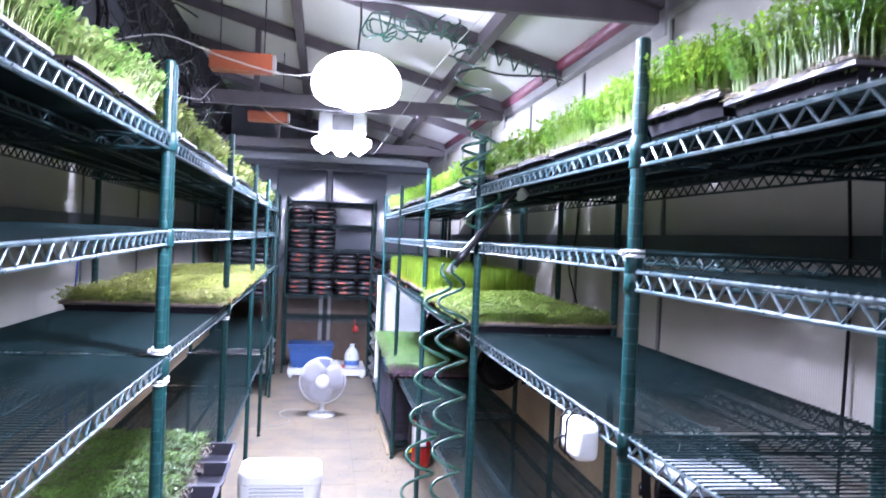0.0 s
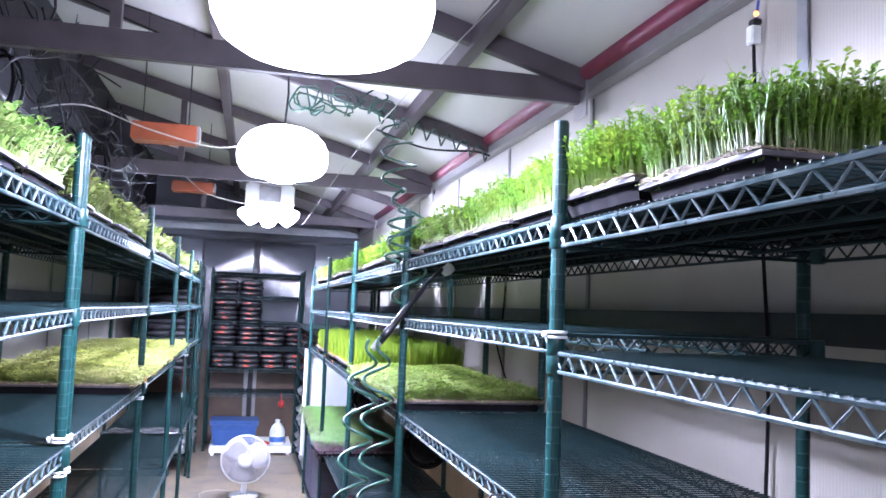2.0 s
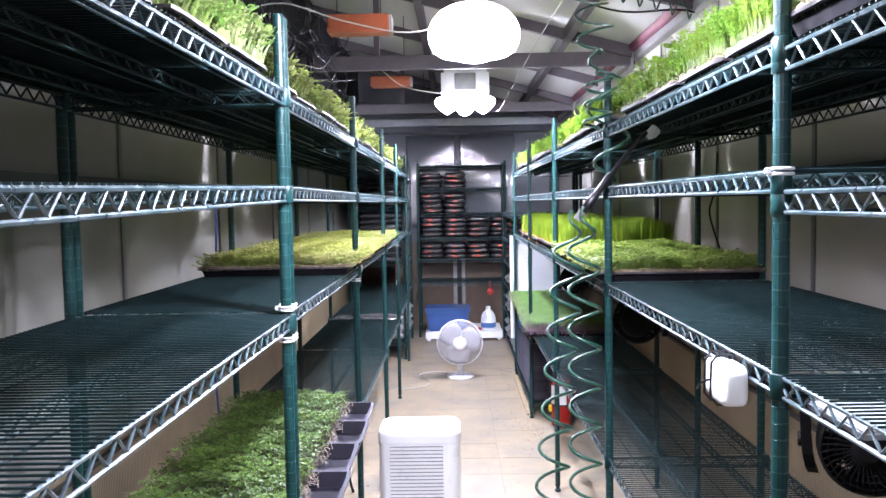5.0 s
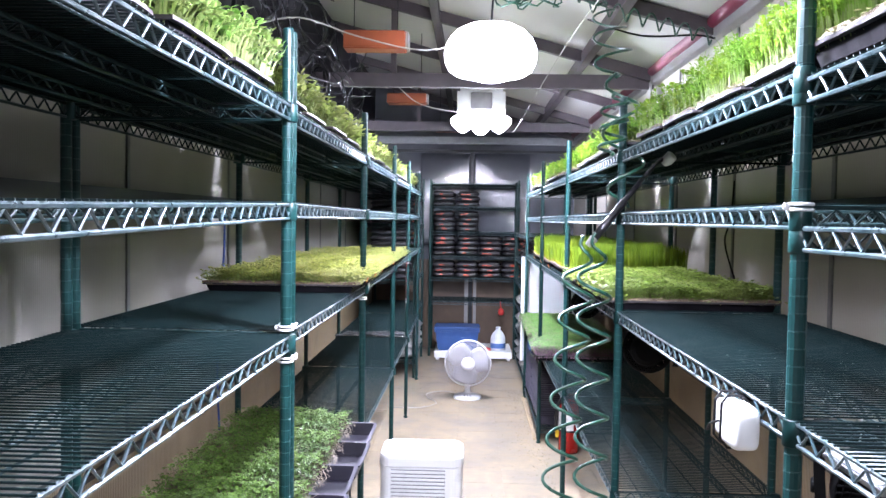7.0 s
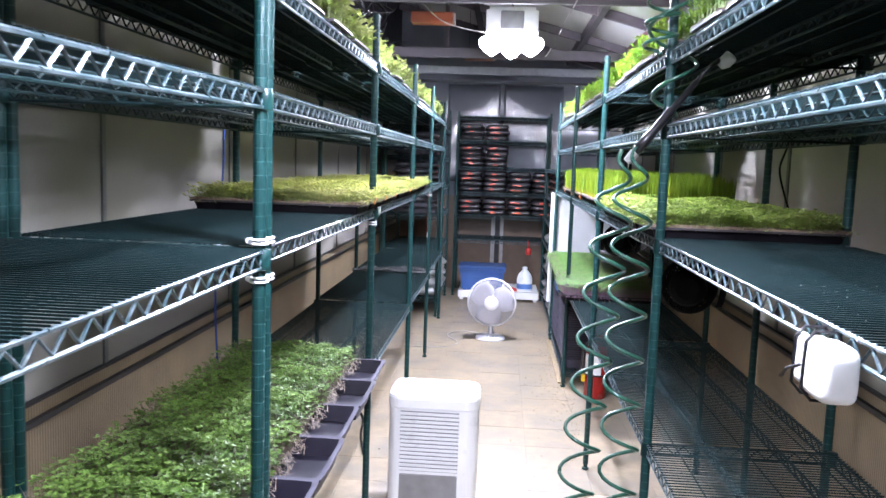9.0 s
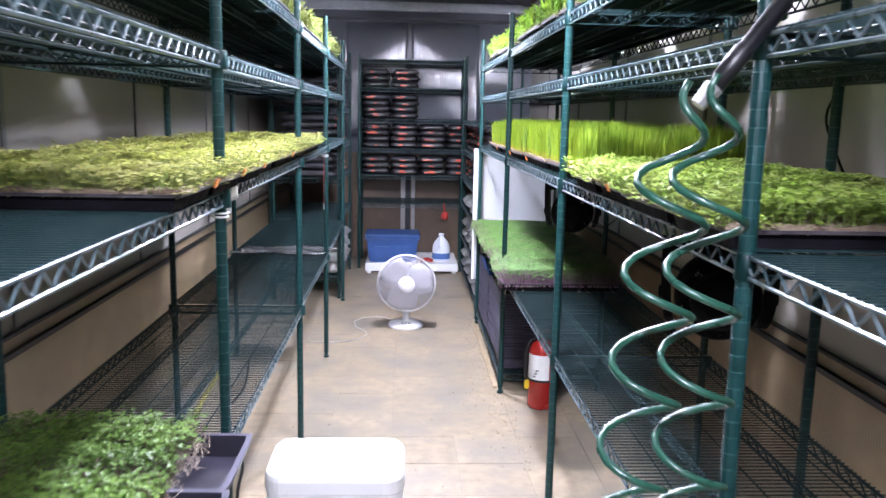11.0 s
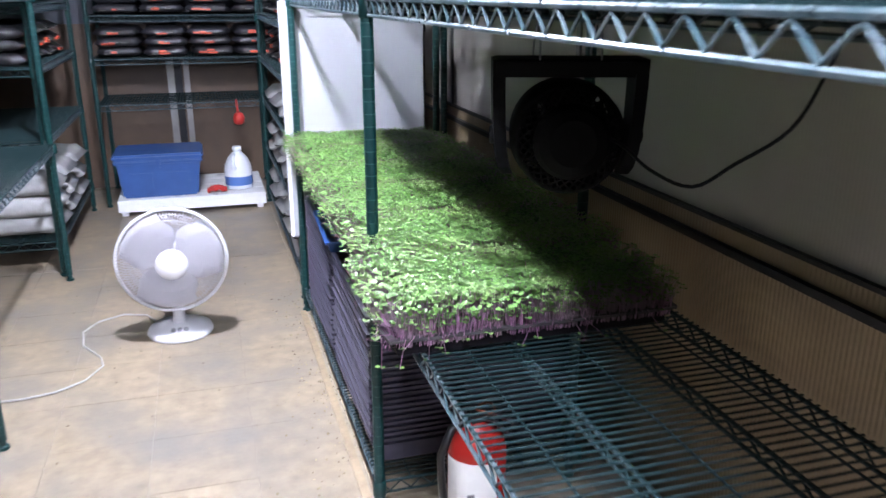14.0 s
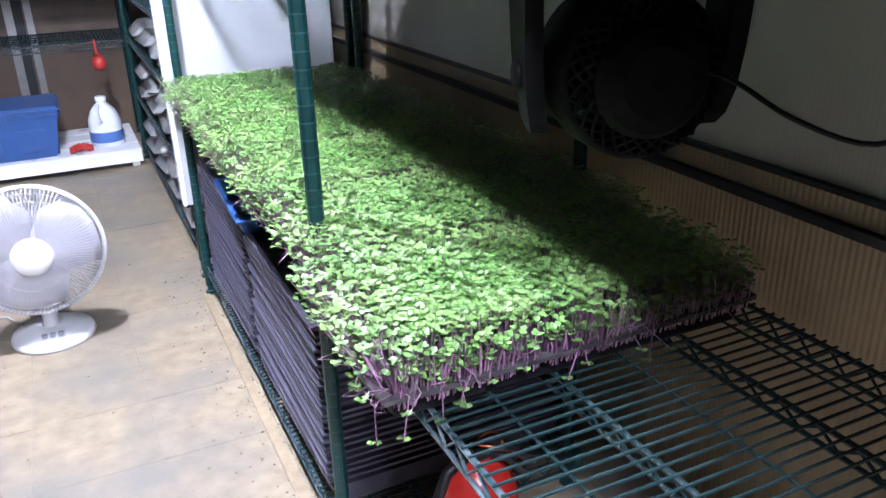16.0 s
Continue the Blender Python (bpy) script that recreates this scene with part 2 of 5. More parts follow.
M["filament"] = glow("lamp_core", (0.80, 0.89, 1.0), LAMP_GLOW * 3.7)
M["filament_near"] = glow("lamp_core_near", (0.80, 0.89, 1.0), LAMP_GLOW * 2.7)
M["filament_rear"] = glow("lamp_core_rear", (0.80, 0.89, 1.0), LAMP_GLOW * 1.3)
M["filament_small"] = glow("lamp_core_small", (0.80, 0.89, 1.0), LAMP_GLOW * 8.6)
M["tag"] = material("orange_label", (0.85, 0.24, 0.04), 0.5, 0, 30, 0.1)
# glow of the far lamp's lobes and of the globes that imitate glare
M["shade"] = glow("lamp_shade", (0.86, 0.92, 1.0), 22.0)
M["roots_pale"] = material("pale_root_mat", (0.30, 0.225, 0.15), 0.8, 0, 90, 0.5, 0.7, second=(0.17, 0.11, 0.07), second_scale=45, second_amount=0.9)
M["roots"] = material("root_mat", (0.20, 0.165, 0.09), 0.8, 0, 80, 0.5, 0.7, second=(0.11, 0.08, 0.04), second_scale=40, second_amount=0.9)


# ---- mesh helpers ----
def part(name, bm, mat, parent=None, label="", smooth=False):
    me = bpy.data.meshes.new(name)
    if smooth:
        for f in bm.faces:
            f.smooth = True
    bm.to_mesh(me)
    bm.free()
    me.materials.append(mat)
    ob = new(name, me)
    if parent:
        ob.parent = parent
    if label:
        tagged(ob, label)
    return ob


def share(ob, name, parent, m):
    """A further part on the same mesh."""
    o = new(name, ob.data)
    o.parent = parent
    o.matrix_basis = m
    return o


def thing(name, m, label, category, group="", kind=""):
    ob = new(name)
    ob.empty_display_size = 0.1
    ob.matrix_basis = m
    return tagged(ob, label, category, group, kind)


def box(bm, x0, x1, y0, y1, z0, z1, bevel=0.0):
    r = bmesh.ops.create_cube(bm, size=1)
    vs = r["verts"]
    for v in vs:
        v.co = Vector(((x0 + x1) / 2 + v.co.x * (x1 - x0), (y0 + y1) / 2 + v.co.y * (y1 - y0), (z0 + z1) / 2 + v.co.z * (z1 - z0)))
    if bevel:
        es = list({e for v in vs for e in v.link_edges})
        bmesh.ops.bevel(bm, geom=es, offset=bevel, segments=2, affect="EDGES")
    return bm


def boxm(name, dims, mat, parent=None, bevel=0.0, label=""):
    bm = bmesh.new()
    box(bm, *dims, bevel)
    return part(name, bm, mat, parent, label)


def tube(bm, pts, r, sides=6, caps=True):
    """A round bar along a polyline; r is one radius or one for each point."""
    pts = [Vector(p) for p in pts]
    rings = []
    ref = None
    for i, p in enumerate(pts):
        d = (pts[min(i + 1, len(pts) - 1)] - pts[max(i - 1, 0)]).normalized()
        if ref is None:
            ref = d.orthogonal().normalized()
        ref = (ref - d * ref.dot(d))
        ref = ref.normalized() if ref.length > 1e-6 else d.orthogonal().normalized()
        side = d.cross(ref)
        rad = r[i] if isinstance(r, (list, tuple)) else r
        rings.append([bm.verts.new(p + (ref * math.cos(2 * math.pi * k / sides) + side * math.sin(2 * math.pi * k / sides)) * rad) for k in range(sides)])
    for a, b in zip(rings, rings[1:]):
        for k in range(sides):
            bm.faces.new((a[k], a[(k + 1) % sides], b[(k + 1) % sides], b[k]))
    if caps and sides > 2:
        bm.faces.new(rings[0][::-1])
        bm.faces.new(rings[-1])
    return bm


def lathe(bm, profile, sides=24, axis="z", origin=(0, 0, 0)):
    """A turned body: profile rows are (radius, height)."""
    o = Vector(origin)
    rings = []
    for r, h in profile:
        ring = []
        for k in range(sides):
            c, s = math.cos(2 * math.pi * k / sides) * r, math.sin(2 * math.pi * k / sides) * r
            p = {"z": (c, s, h), "y": (c, h, -s), "x": (h, c, s)}[axis]
            ring.append(bm.verts.new(o + Vector(p)))
        rings.append(ring)
    for a, b in zip(rings, rings[1:]):
        for k in range(sides):
            bm.faces.new((a[k], a[(k + 1) % sides], b[(k + 1) % sides], b[k]))
    bm.faces.new(rings[0][::-1])
    bm.faces.new(rings[-1])
    return bm


# ---- structure ----
def wall_slab(name, dims, mat, label, top=None):
    bm = bmesh.new()
    x0, x1, y0, y1, z0, z1 = dims
    box(bm, *dims)
    if top:
        for v in bm.verts:
            if v.co.z > z1 - 1e-5:
                v.co.z = top(v.co.x)
    return tagged(part(name, bm, mat), label, "wall", kind="structure")


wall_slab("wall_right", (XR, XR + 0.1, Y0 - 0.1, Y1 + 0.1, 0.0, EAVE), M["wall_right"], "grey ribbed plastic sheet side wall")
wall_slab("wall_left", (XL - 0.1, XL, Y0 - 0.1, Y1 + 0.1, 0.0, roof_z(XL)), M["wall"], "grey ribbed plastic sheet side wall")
wall_slab("wall_far", (XL, XR, Y1, Y1 + 0.1, 0.0, 3), M["wall_end"], "glossy grey ribbed end wall", roof_z)
# out of view; its distance keeps bounce light off camera-facing surfaces
wall_slab("wall_near", (XL, XR, Y0 - 0.1, Y0, 0.0, 3), M["wall"], "unseen closing wall set far back to cut bounce light", roof_z)
bm = bmesh.new()
box(bm, XL - 0.1, XR + 0.1, Y0 - 0.1, Y1 + 0.1, 0, 0.08)
for v in bm.verts:
    v.co.z += roof_z(v.co.x)
tagged(part("ceiling", bm, M["roof"]), "sloping white sheet ceiling between brown beams", "ceiling", kind="structure")
floor = tagged(boxm("floor", (XL - 0.1, XR + 0.1, Y0 - 0.1, Y1 + 0.1, -0.12, -0.004), M["floor"]), "worn beige tiled floor", "floor", kind="structure")


# ---- wire racks ----
SHELF_D = RBX - RPX          # between the post centres


def post_mesh(height):
    """A round post with a groove at every inch and a small levelling foot."""
    bm = bmesh.new()
    prof = [(0.010, 0.0), (0.016, 0.004), (0.016, 0.012), (0.009, 0.016), (0.009, 0.028), (0.0127, 0.030)]
    z = 0.05
    while z < height - 0.02:
        prof += [(0.0127, z - 0.0012), (0.0120, z - 0.0008), (0.0120, z + 0.0008), (0.0127, z + 0.0012)]
        z += 0.0254
    prof += [(0.0127, height - 0.004), (0.011, height)]
    lathe(bm, prof, 14)
    for f in bm.faces:
        r = [math.hypot(v.co.x, v.co.y) for v in f.verts]
        if len(r) == 4 and max(r) < 0.0121 and f.calc_center_median().z > 0.04:
            f.material_index = 1
    return bm


def rail_mesh(length, drop=0.030, pitch=0.052):
    """Truss rail along y from 0 to length: two bars and a zigzag wire between them."""
    bm = bmesh.new()
    tube(bm, [(0, 0, 0), (0, length, 0)], 0.0038)
    tube(bm, [(0, 0, -drop), (0, length, -drop)], 0.0034)
    n = max(2, round(length / pitch))
    pts = []
    for i in range(n * 2 + 1):
        pts.append((0, length * i / (2 * n), -0.003 if i % 2 == 0 else -drop + 0.003))
    tube(bm, pts, 0.0024, 5)
    return bm


def deck_mesh(width, depth, pitch=0.0172):
    """The surface wires of a shelf, across from front to back."""
    bm = bmesh.new()
    n = round(width / pitch)
    for i in range(1, n):
        y = width * i / n
        tube(bm, [(-0.005, y, 0.005), (depth + 0.005, y, 0.005)], 0.0018, 4)
    return bm


def collar_mesh():
    bm = bmesh.new()
    lathe(bm, [(0.0145, -0.035), (0.0162, -0.033), (0.0150, 0.003), (0.0135, 0.005)], 14)
    return bm


class RackKit:
    """Meshes of one bay width, made once and shared by every shelf."""

    def __init__(self, width):
        self.width, self.first = width, None

    def shelf(self, parent, x, y, z, side, rise=0.0):
        """A wire shelf whose front left corner post stands at x, y; side +1: the rear lies at larger x."""
        w = self.width
        if not self.first:
            deck = part("shelf", deck_mesh(w, SHELF_D), M["wire"], parent)
            # front rail coloured as lit; rear rail, end rails and trusses darkened as shadowed
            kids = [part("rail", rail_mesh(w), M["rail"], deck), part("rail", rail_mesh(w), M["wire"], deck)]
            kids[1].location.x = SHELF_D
            for yy in (0.0, w):
                end = part("end_rail", rail_mesh(SHELF_D), M["wire"], deck)
                end.matrix_basis = pose(0, yy, 0, 0, 0, -90)
                kids.append(end)
            for f in (0.33, 0.72):
                k = part("truss", rail_mesh(w, 0.022), M["wire"], deck)
                k.location = (SHELF_D * f, 0, -0.001)
                kids.append(k)
            bm = bmesh.new()
            for f in (0.15, 0.52, 0.87):
                tube(bm, [(SHELF_D * f, 0, 0.0), (SHELF_D * f, w, 0.0)], 0.0022, 5)
            kids.append(part("stringer", bm, M["wire"], deck))
            for xx in (0.0, SHELF_D):
                for yy in (0.0, w):
                    c = part("collar", collar_mesh(), M["post"], deck, smooth=True)
                    c.location = (xx, yy, 0)
                    kids.append(c)
            self.first = (deck, kids)
            made = deck
        else:
            made = share(self.first[0], "shelf", parent, Matrix())
            for k in self.first[1]:
                share(k, k.name.split(".")[0], made, k.matrix_basis.copy())
        tagged(made, kind="stuff")
        lean = math.degrees(math.atan2(rise, w))
        made.matrix_basis = pose(x, y, z, lean) if side > 0 else pose(x, y + w, z + rise, 0, 0, 180) @ pose(0, 0, 0, -lean)
        return made


KITS = {}


def rack(name, label, posts_y, x_front, side, heights, post_h, group, rear_y=0.0):
    """A run of bays that share their posts; heights: one list of shelf levels for each bay, a pair for a leaning shelf."""
    base = thing(name, pose(0, 0, 0), label, "shelving rack", group)
    x_of = x_front if callable(x_front) else (lambda y: x_front)
    first = None
    for y in posts_y:
        for xx, y in ((x_of(y), y), (x_of(y) + side * SHELF_D, y + (rear_y(y) if callable(rear_y) else rear_y))):
            if first is None:
                first = part("post", post_mesh(post_h), M["post"], base)
                first.data.materials.append(M["groove"])
                first.location = (xx, y, 0)
            else:
                share(first, "post", base, pose(xx, y, 0))
    for (ya, yb), levels in zip(zip(posts_y, posts_y[1:]), heights):
        w = round(yb - ya, 3)
        kit = KITS.setdefault(w, RackKit(w))
        for z in levels:
            za, zb = z if isinstance(z, tuple) else (z, z)
            kit.shelf(base, x_of((ya + yb) / 2), ya, za, side, zb - za)
    return base


RZ = [0.615, 1.187, 1.498, 1.692]
RZ_NEAR = [0.615, 1.187, 1.467, 1.677]
right_rack = rack("wire_rack", "green epoxy wire shelving rack with four shelves along the wall", [-BAY, 0, BAY, 2 * BAY, 3 * BAY, 4 * BAY], RPX, 1,
                  [RZ_NEAR, RZ, RZ, RZ, [0.10] + RZ], 1.862, "wall racks", lambda y: 0.035 if y < 5 else -0.10)
LZ = [0.598, 1.203, 1.502, 1.720]
LZ_NEAR = [0.598, 1.203, (1.474, 1.500), (1.712, 1.720)]


def left_x(y):
    return -0.456 - 0.011 * (y - 0.65)


left_rack_near = rack("wire_rack", "green epoxy wire shelving rack with plants on top", [-0.745, 0.625], left_x, -1, [LZ_NEAR], 1.893, "wall racks")
left_rack_far = rack("wire_rack", "green epoxy wire shelving rack holding trays of shoots", [0.665, 2.035, 3.460, 4.70, 6.12], left_x, -1, [LZ, LZ, LZ, LZ], 1.893, "wall racks")


# the extra rear posts that brace the right rack
share([o for o in right_rack.children if o.name.startswith("post")][0], "post", right_rack, pose(RBX, 2.095, 0))
share([o for o in right_rack.children if o.name.startswith("post")][0], "post", right_rack, pose(RBX + 0.036, 5.40, 0))

# ---- trim, studs and roof frame ----
def strip(name, dims, mat, label, cat="trim", bevel=0.0):
    return tagged(boxm(name, dims, M[mat], None, bevel), label, cat, kind="structure")


for y in (-0.95, 0.28, 1.46, 2.44, 3.43, 4.60, 5.80, 7.00):
    strip("trim", (XR - 0.007, XR - 0.001, y - 0.014, y + 0.014, 0.02, EAVE - 0.08), "track", "narrow metal joint strip on the wall sheets", bevel=0.002)
strip("trim", (XR - 0.012, XR - 0.0075, 0.262, 0.298, 1.75, EAVE - 0.08), "trackpale", "pale metal upright on the upper wall", bevel=0.001)
for y in (-1.00, 0.21, 1.425, 2.52, 3.62, 4.80, 6.00, 7.20):
    strip("trim", (XL + 0.001, XL + 0.007, y - 0.013, y + 0.013, 0.02, roof_z(XL) - 0.03), "track", "narrow metal joint strip on the wall sheets", bevel=0.002)
for x0, x1, sx in ((XR - 0.05, XR - 0.001, 1), (XL + 0.001, XL + 0.05, -1)):
    strip("trim", (XR - 0.022 if sx > 0 else XL + 0.001, XR - 0.001 if sx > 0 else XL + 0.022, Y0, Y1, 0.686, 0.702), "ledge", "dark metal ledge along the wall")
    strip("trim", (XR - 0.008 if sx > 0 else XL + 0.001, XR - 0.001 if sx > 0 else XL + 0.008, Y0, Y1, 0.703, 0.740), "wall_low", "brown ribbed sheet strip above the ledge")
    strip("trim", (XR - 0.016 if sx > 0 else XL + 0.001, XR - 0.001 if sx > 0 else XL + 0.016, Y0, Y1, 0.741, 0.750), "ledge", "thin dark metal edge along the wall")
    strip("trim", (min(XR, XR - 0.02 * sx) if sx > 0 else XL + 0.001, XR - 0.001 if sx > 0 else XL + 0.02, Y0, Y1, 1.488, 1.556), "ledge", "dark steel cargo track along the wall")
    strip("trim", (XR - 0.008 if sx > 0 else XL + 0.001, XR - 0.001 if sx > 0 else XL + 0.008, Y0, Y1, 0.0, 0.685), "wall_low", "brown ribbed lower wall sheet")
strip("trim", (XL + 0.013, XL + 0.020, Y0, Y1, 1.96, roof_z(XL) - 0.02), "sheeting", "black plastic sheeting on the upper wall")
strip("trim", (XL, XR, Y1 - 0.012, Y1 - 0.001, 0.0, 1.02), "wall_low_end", "brown lower sheet of the end wall")
strip("trim", (XR - 0.05, XR - 0.001, Y0, Y1, EAVE - 0.075, EAVE - 0.02), "alu", "pale metal angle along the wall top", bevel=0.004)
bm = bmesh.new()
tube(bm, [(XR - 0.05, Y0, EAVE + 0.0), (XR - 0.05, Y1, EAVE + 0.0)], 0.032, 12)
tagged(part("beam", bm, M["red"], smooth=True), "dull red eaves purlin along the wall top", "beam", kind="structure")
for x in (0.66, -0.28):
    z = roof_z(x)
    strip("beam", (x - 0.025, x + 0.025, Y0, Y1, z - 0.085, z - 0.012), "beam", "brown painted steel purlin under the roof", "beam")
RAFTERS = [-1.10, 0.16, 1.42, 2.68, 3.94, 5.20, 6.46, 7.72]
for i, y in enumerate(RAFTERS):
    bm = bmesh.new()
    box(bm, XL + 0.01, XR - 0.02, y - 0.022, y + 0.022, -0.075, -0.004, 0.003)
    for v in bm.verts:
        v.co.z += roof_z(v.co.x) - 0.002
    tagged(part("beam", bm, M["beam"]), "brown painted steel rafter under the white roof", "beam", kind="structure")
    if i % 2 == 0:
        strip("beam", (XL + 0.01, XR - 0.03, y + 0.024, y + 0.064, 2.315, 2.405), "beam", "brown painted steel tie beam across the room", "beam", 0.004)
        for x in (-0.55, 0.2):
            strip("beam", (x - 0.018, x + 0.018, y + 0.026, y + 0.060, 2.406, roof_z(x) - 0.02), "beam", "short brown strut from tie beam to rafter", "beam")
        bm = bmesh.new()
        box(bm, XR - 0.06, XR - 0.052, y - 0.03, y + 0.08, 2.26, 2.42)
        tagged(part("bracket", bm, M["alu"]), "bolted metal gusset plate at the wall top", "bracket", kind="structure")
# end wall: two bowed glossy fluted sheets between the rails, and the framing
for x0, x1, side in ((-0.62, -0.056, -1), (-0.009, 0.62, 1)):
    bm = bmesh.new()
    bmesh.ops.create_grid(bm, x_segments=24, y_segments=14, size=0.5)
    for v in bm.verts:
        x, z = x0 + (x1 - x0) * (v.co.x + 0.5), 1.70 + 1.04 * v.co.y
        lean = -0.026 + 0.046 * abs(x + 0.03) / 0.36
        v.co = Vector((x, Y1 - 0.030 + lean * (z - 1.95), z))
    bmesh.ops.recalc_face_normals(bm, faces=bm.faces)
    sheet = tagged(part("wall_sheet", bm, M["wall_end"], smooth=True), "glossy grey fluted plastic sheet bowed on the end wall", "wall sheet", kind="structure")
    sheet.modifiers.new("thick", "SOLIDIFY").thickness = 0.004
strip("beam", (XL, XR, Y1 - 0.07, Y1 - 0.013, 2.33, 2.41), "trackpale", "grey steel header across the end wall", "beam", 0.004)
strip("beam", (XL, XR, Y1 - 0.05, Y1 - 0.013, 2.235, 2.265), "ledge", "dark steel rail across the end wall", "beam")
strip("beam", (-0.055, -0.010, Y1 - 0.045, Y1 - 0.013, 0.0, 2.234), "ledge", "dark steel stud in the end wall", "beam")
strip("trim", (-0.10, -0.058, Y1 - 0.03, Y1 - 0.013, 0.0, 1.0), "alu", "narrow metal joint strip on the wall sheets")
strip("trim", (0.0, 0.035, Y1 - 0.03, Y1 - 0.013, 0.0, 1.0), "alu", "narrow metal joint strip on the wall sheets")

# ---- lamps over the aisle ----
LAMPS = [(0.03, -2.05, 2.10), (0.03, 0.20, 2.08), (0.035, 2.45, 2.195)]
for n, (x, y, z) in enumerate(LAMPS):
    lamp = thing("grow_lamp", pose(x, y, z), "blazing white lamp inside a globe of added glare", "lamp", "lamps over the aisle")
    bm = bmesh.new()
    lathe(bm, [(0.01, -0.104), (0.04, -0.102), (0.065, -0.095), (0.076, -0.086), (0.076, -0.082), (0.05, -0.079), (0.02, -0.079)], 32)
    part("bulb", bm, M[("filament_rear", "filament_near", "filament")[n]], lamp, "overexposed white glowing bulb", True)
    # oversized glowing globe, added to imitate the glare round the bulb
    bm = bmesh.new()
    lathe(bm, [(0.010, -0.075), (0.156, -0.074), (0.185, -0.055), (0.203, -0.02), (0.208, 0.015), (0.203, 0.05), (0.186, 0.085), (0.155, 0.118), (0.11, 0.142), (0.06, 0.154), (0.022, 0.157), (0.008, 0.158)], 40)
    part("shade", bm, M["shade"], lamp, "glowing white globe standing in for lamp glare", True)
    bm = bmesh.new()
    tube(bm, [(0, 0, 0.155), (0.01, 0, (roof_z(x) - z) * 0.6), (0, 0, roof_z(x) - z)], 0.005, 8)
    part("cord", bm, M["black"], lamp)
x, y, z = 0.02, 4.62, 2.155
lamp = thing("grow_lamp", pose(x, y, z), "white boxy lamp with glowing lobes hung from the roof", "lamp", "lamps over the aisle")
bm = bmesh.new()
for sx, sy in ((-0.13, 0), (0.13, 0), (0, -0.13), (0, 0.13)):
    b2 = bmesh.new()
    lathe(b2, [(0.006, -0.060), (0.05, -0.03), (0.082, 0.005), (0.088, 0.04), (0.07, 0.06), (0.02, 0.062)], 20)
    lobe = part("lobe", b2, M["shade"], lamp, "glowing white lamp lobe", True)
    lobe.location = (sx, sy, 0)
lathe(bm, [(0.01, -0.066), (0.03, -0.062), (0.046, -0.045), (0.05, -0.02), (0.04, 0.0), (0.02, 0.062)], 24)
part("bulb", bm, M["filament_small"], lamp, "overexposed white glowing bulb", True)
boxm("housing", (-0.17, 0.17, -0.15, 0.15, 0.065, 0.24), M["white"], lamp, 0.02, "white boxy lamp housing")
boxm("driver", (-0.075, 0.075, -0.165, -0.149, 0.095, 0.21), M["track"], lamp, 0.004, "grey driver plate")
bm = bmesh.new()
tube(bm, [(0, 0, 0.24), (0, 0, roof_z(x) - z)], 0.006, 8)
part("cord", bm, M["black"], lamp)

# ---- orange boxes under the roof ----
for (x0, x1, y, z0, z1), ty in (((-0.655, -0.36, 2.66, 2.27, 2.355), 0), ((-0.67, -0.38, 4.77, 2.32, 2.395), 1), ((-0.41, -0.13, 6.98, 2.36, 2.43), 2)):
    ob = thing("ballast_box", pose((x0 + x1) / 2, y, z0), "orange metal ballast box hung under the roof", "ballast", "orange ballasts")
    w, hh = (x1 - x0) / 2, z1 - z0
    boxm("case", (-w, w, -0.06, 0.06, 0, hh), M["orange"], ob, 0.006)
    boxm("end_cap", (w - 0.001, w + 0.012, -0.055, 0.055, 0.006, hh - 0.006), M["alu"], ob)
    for sx in (-w * 0.7, w * 0.7):
        bm = bmesh.new()
        tube(bm, [(sx, 0, hh), (sx, 0, roof_z((x0 + x1) / 2 + sx) - z0)], 0.003, 6)
        part("hanger", bm, M["black"], ob)


# ---- growing trays and their plants ----
def raw(name, verts, faces, mat, parent=None, label="", smooth=False):
    me = bpy.data.meshes.new(name)
    me.from_pydata(verts, [], faces)
    for i, mt in enumerate(mat if isinstance(mat, (list, tuple)) else [mat]):
        me.materials.append(mt)
    if smooth:
        me.polygons.foreach_set("use_smooth", [True] * len(me.polygons))
    ob = new(name, me)
    ob.parent = parent
    if label:
        tagged(ob, label)
    return ob


TRAY_L, TRAY_W = 0.532, 0.274


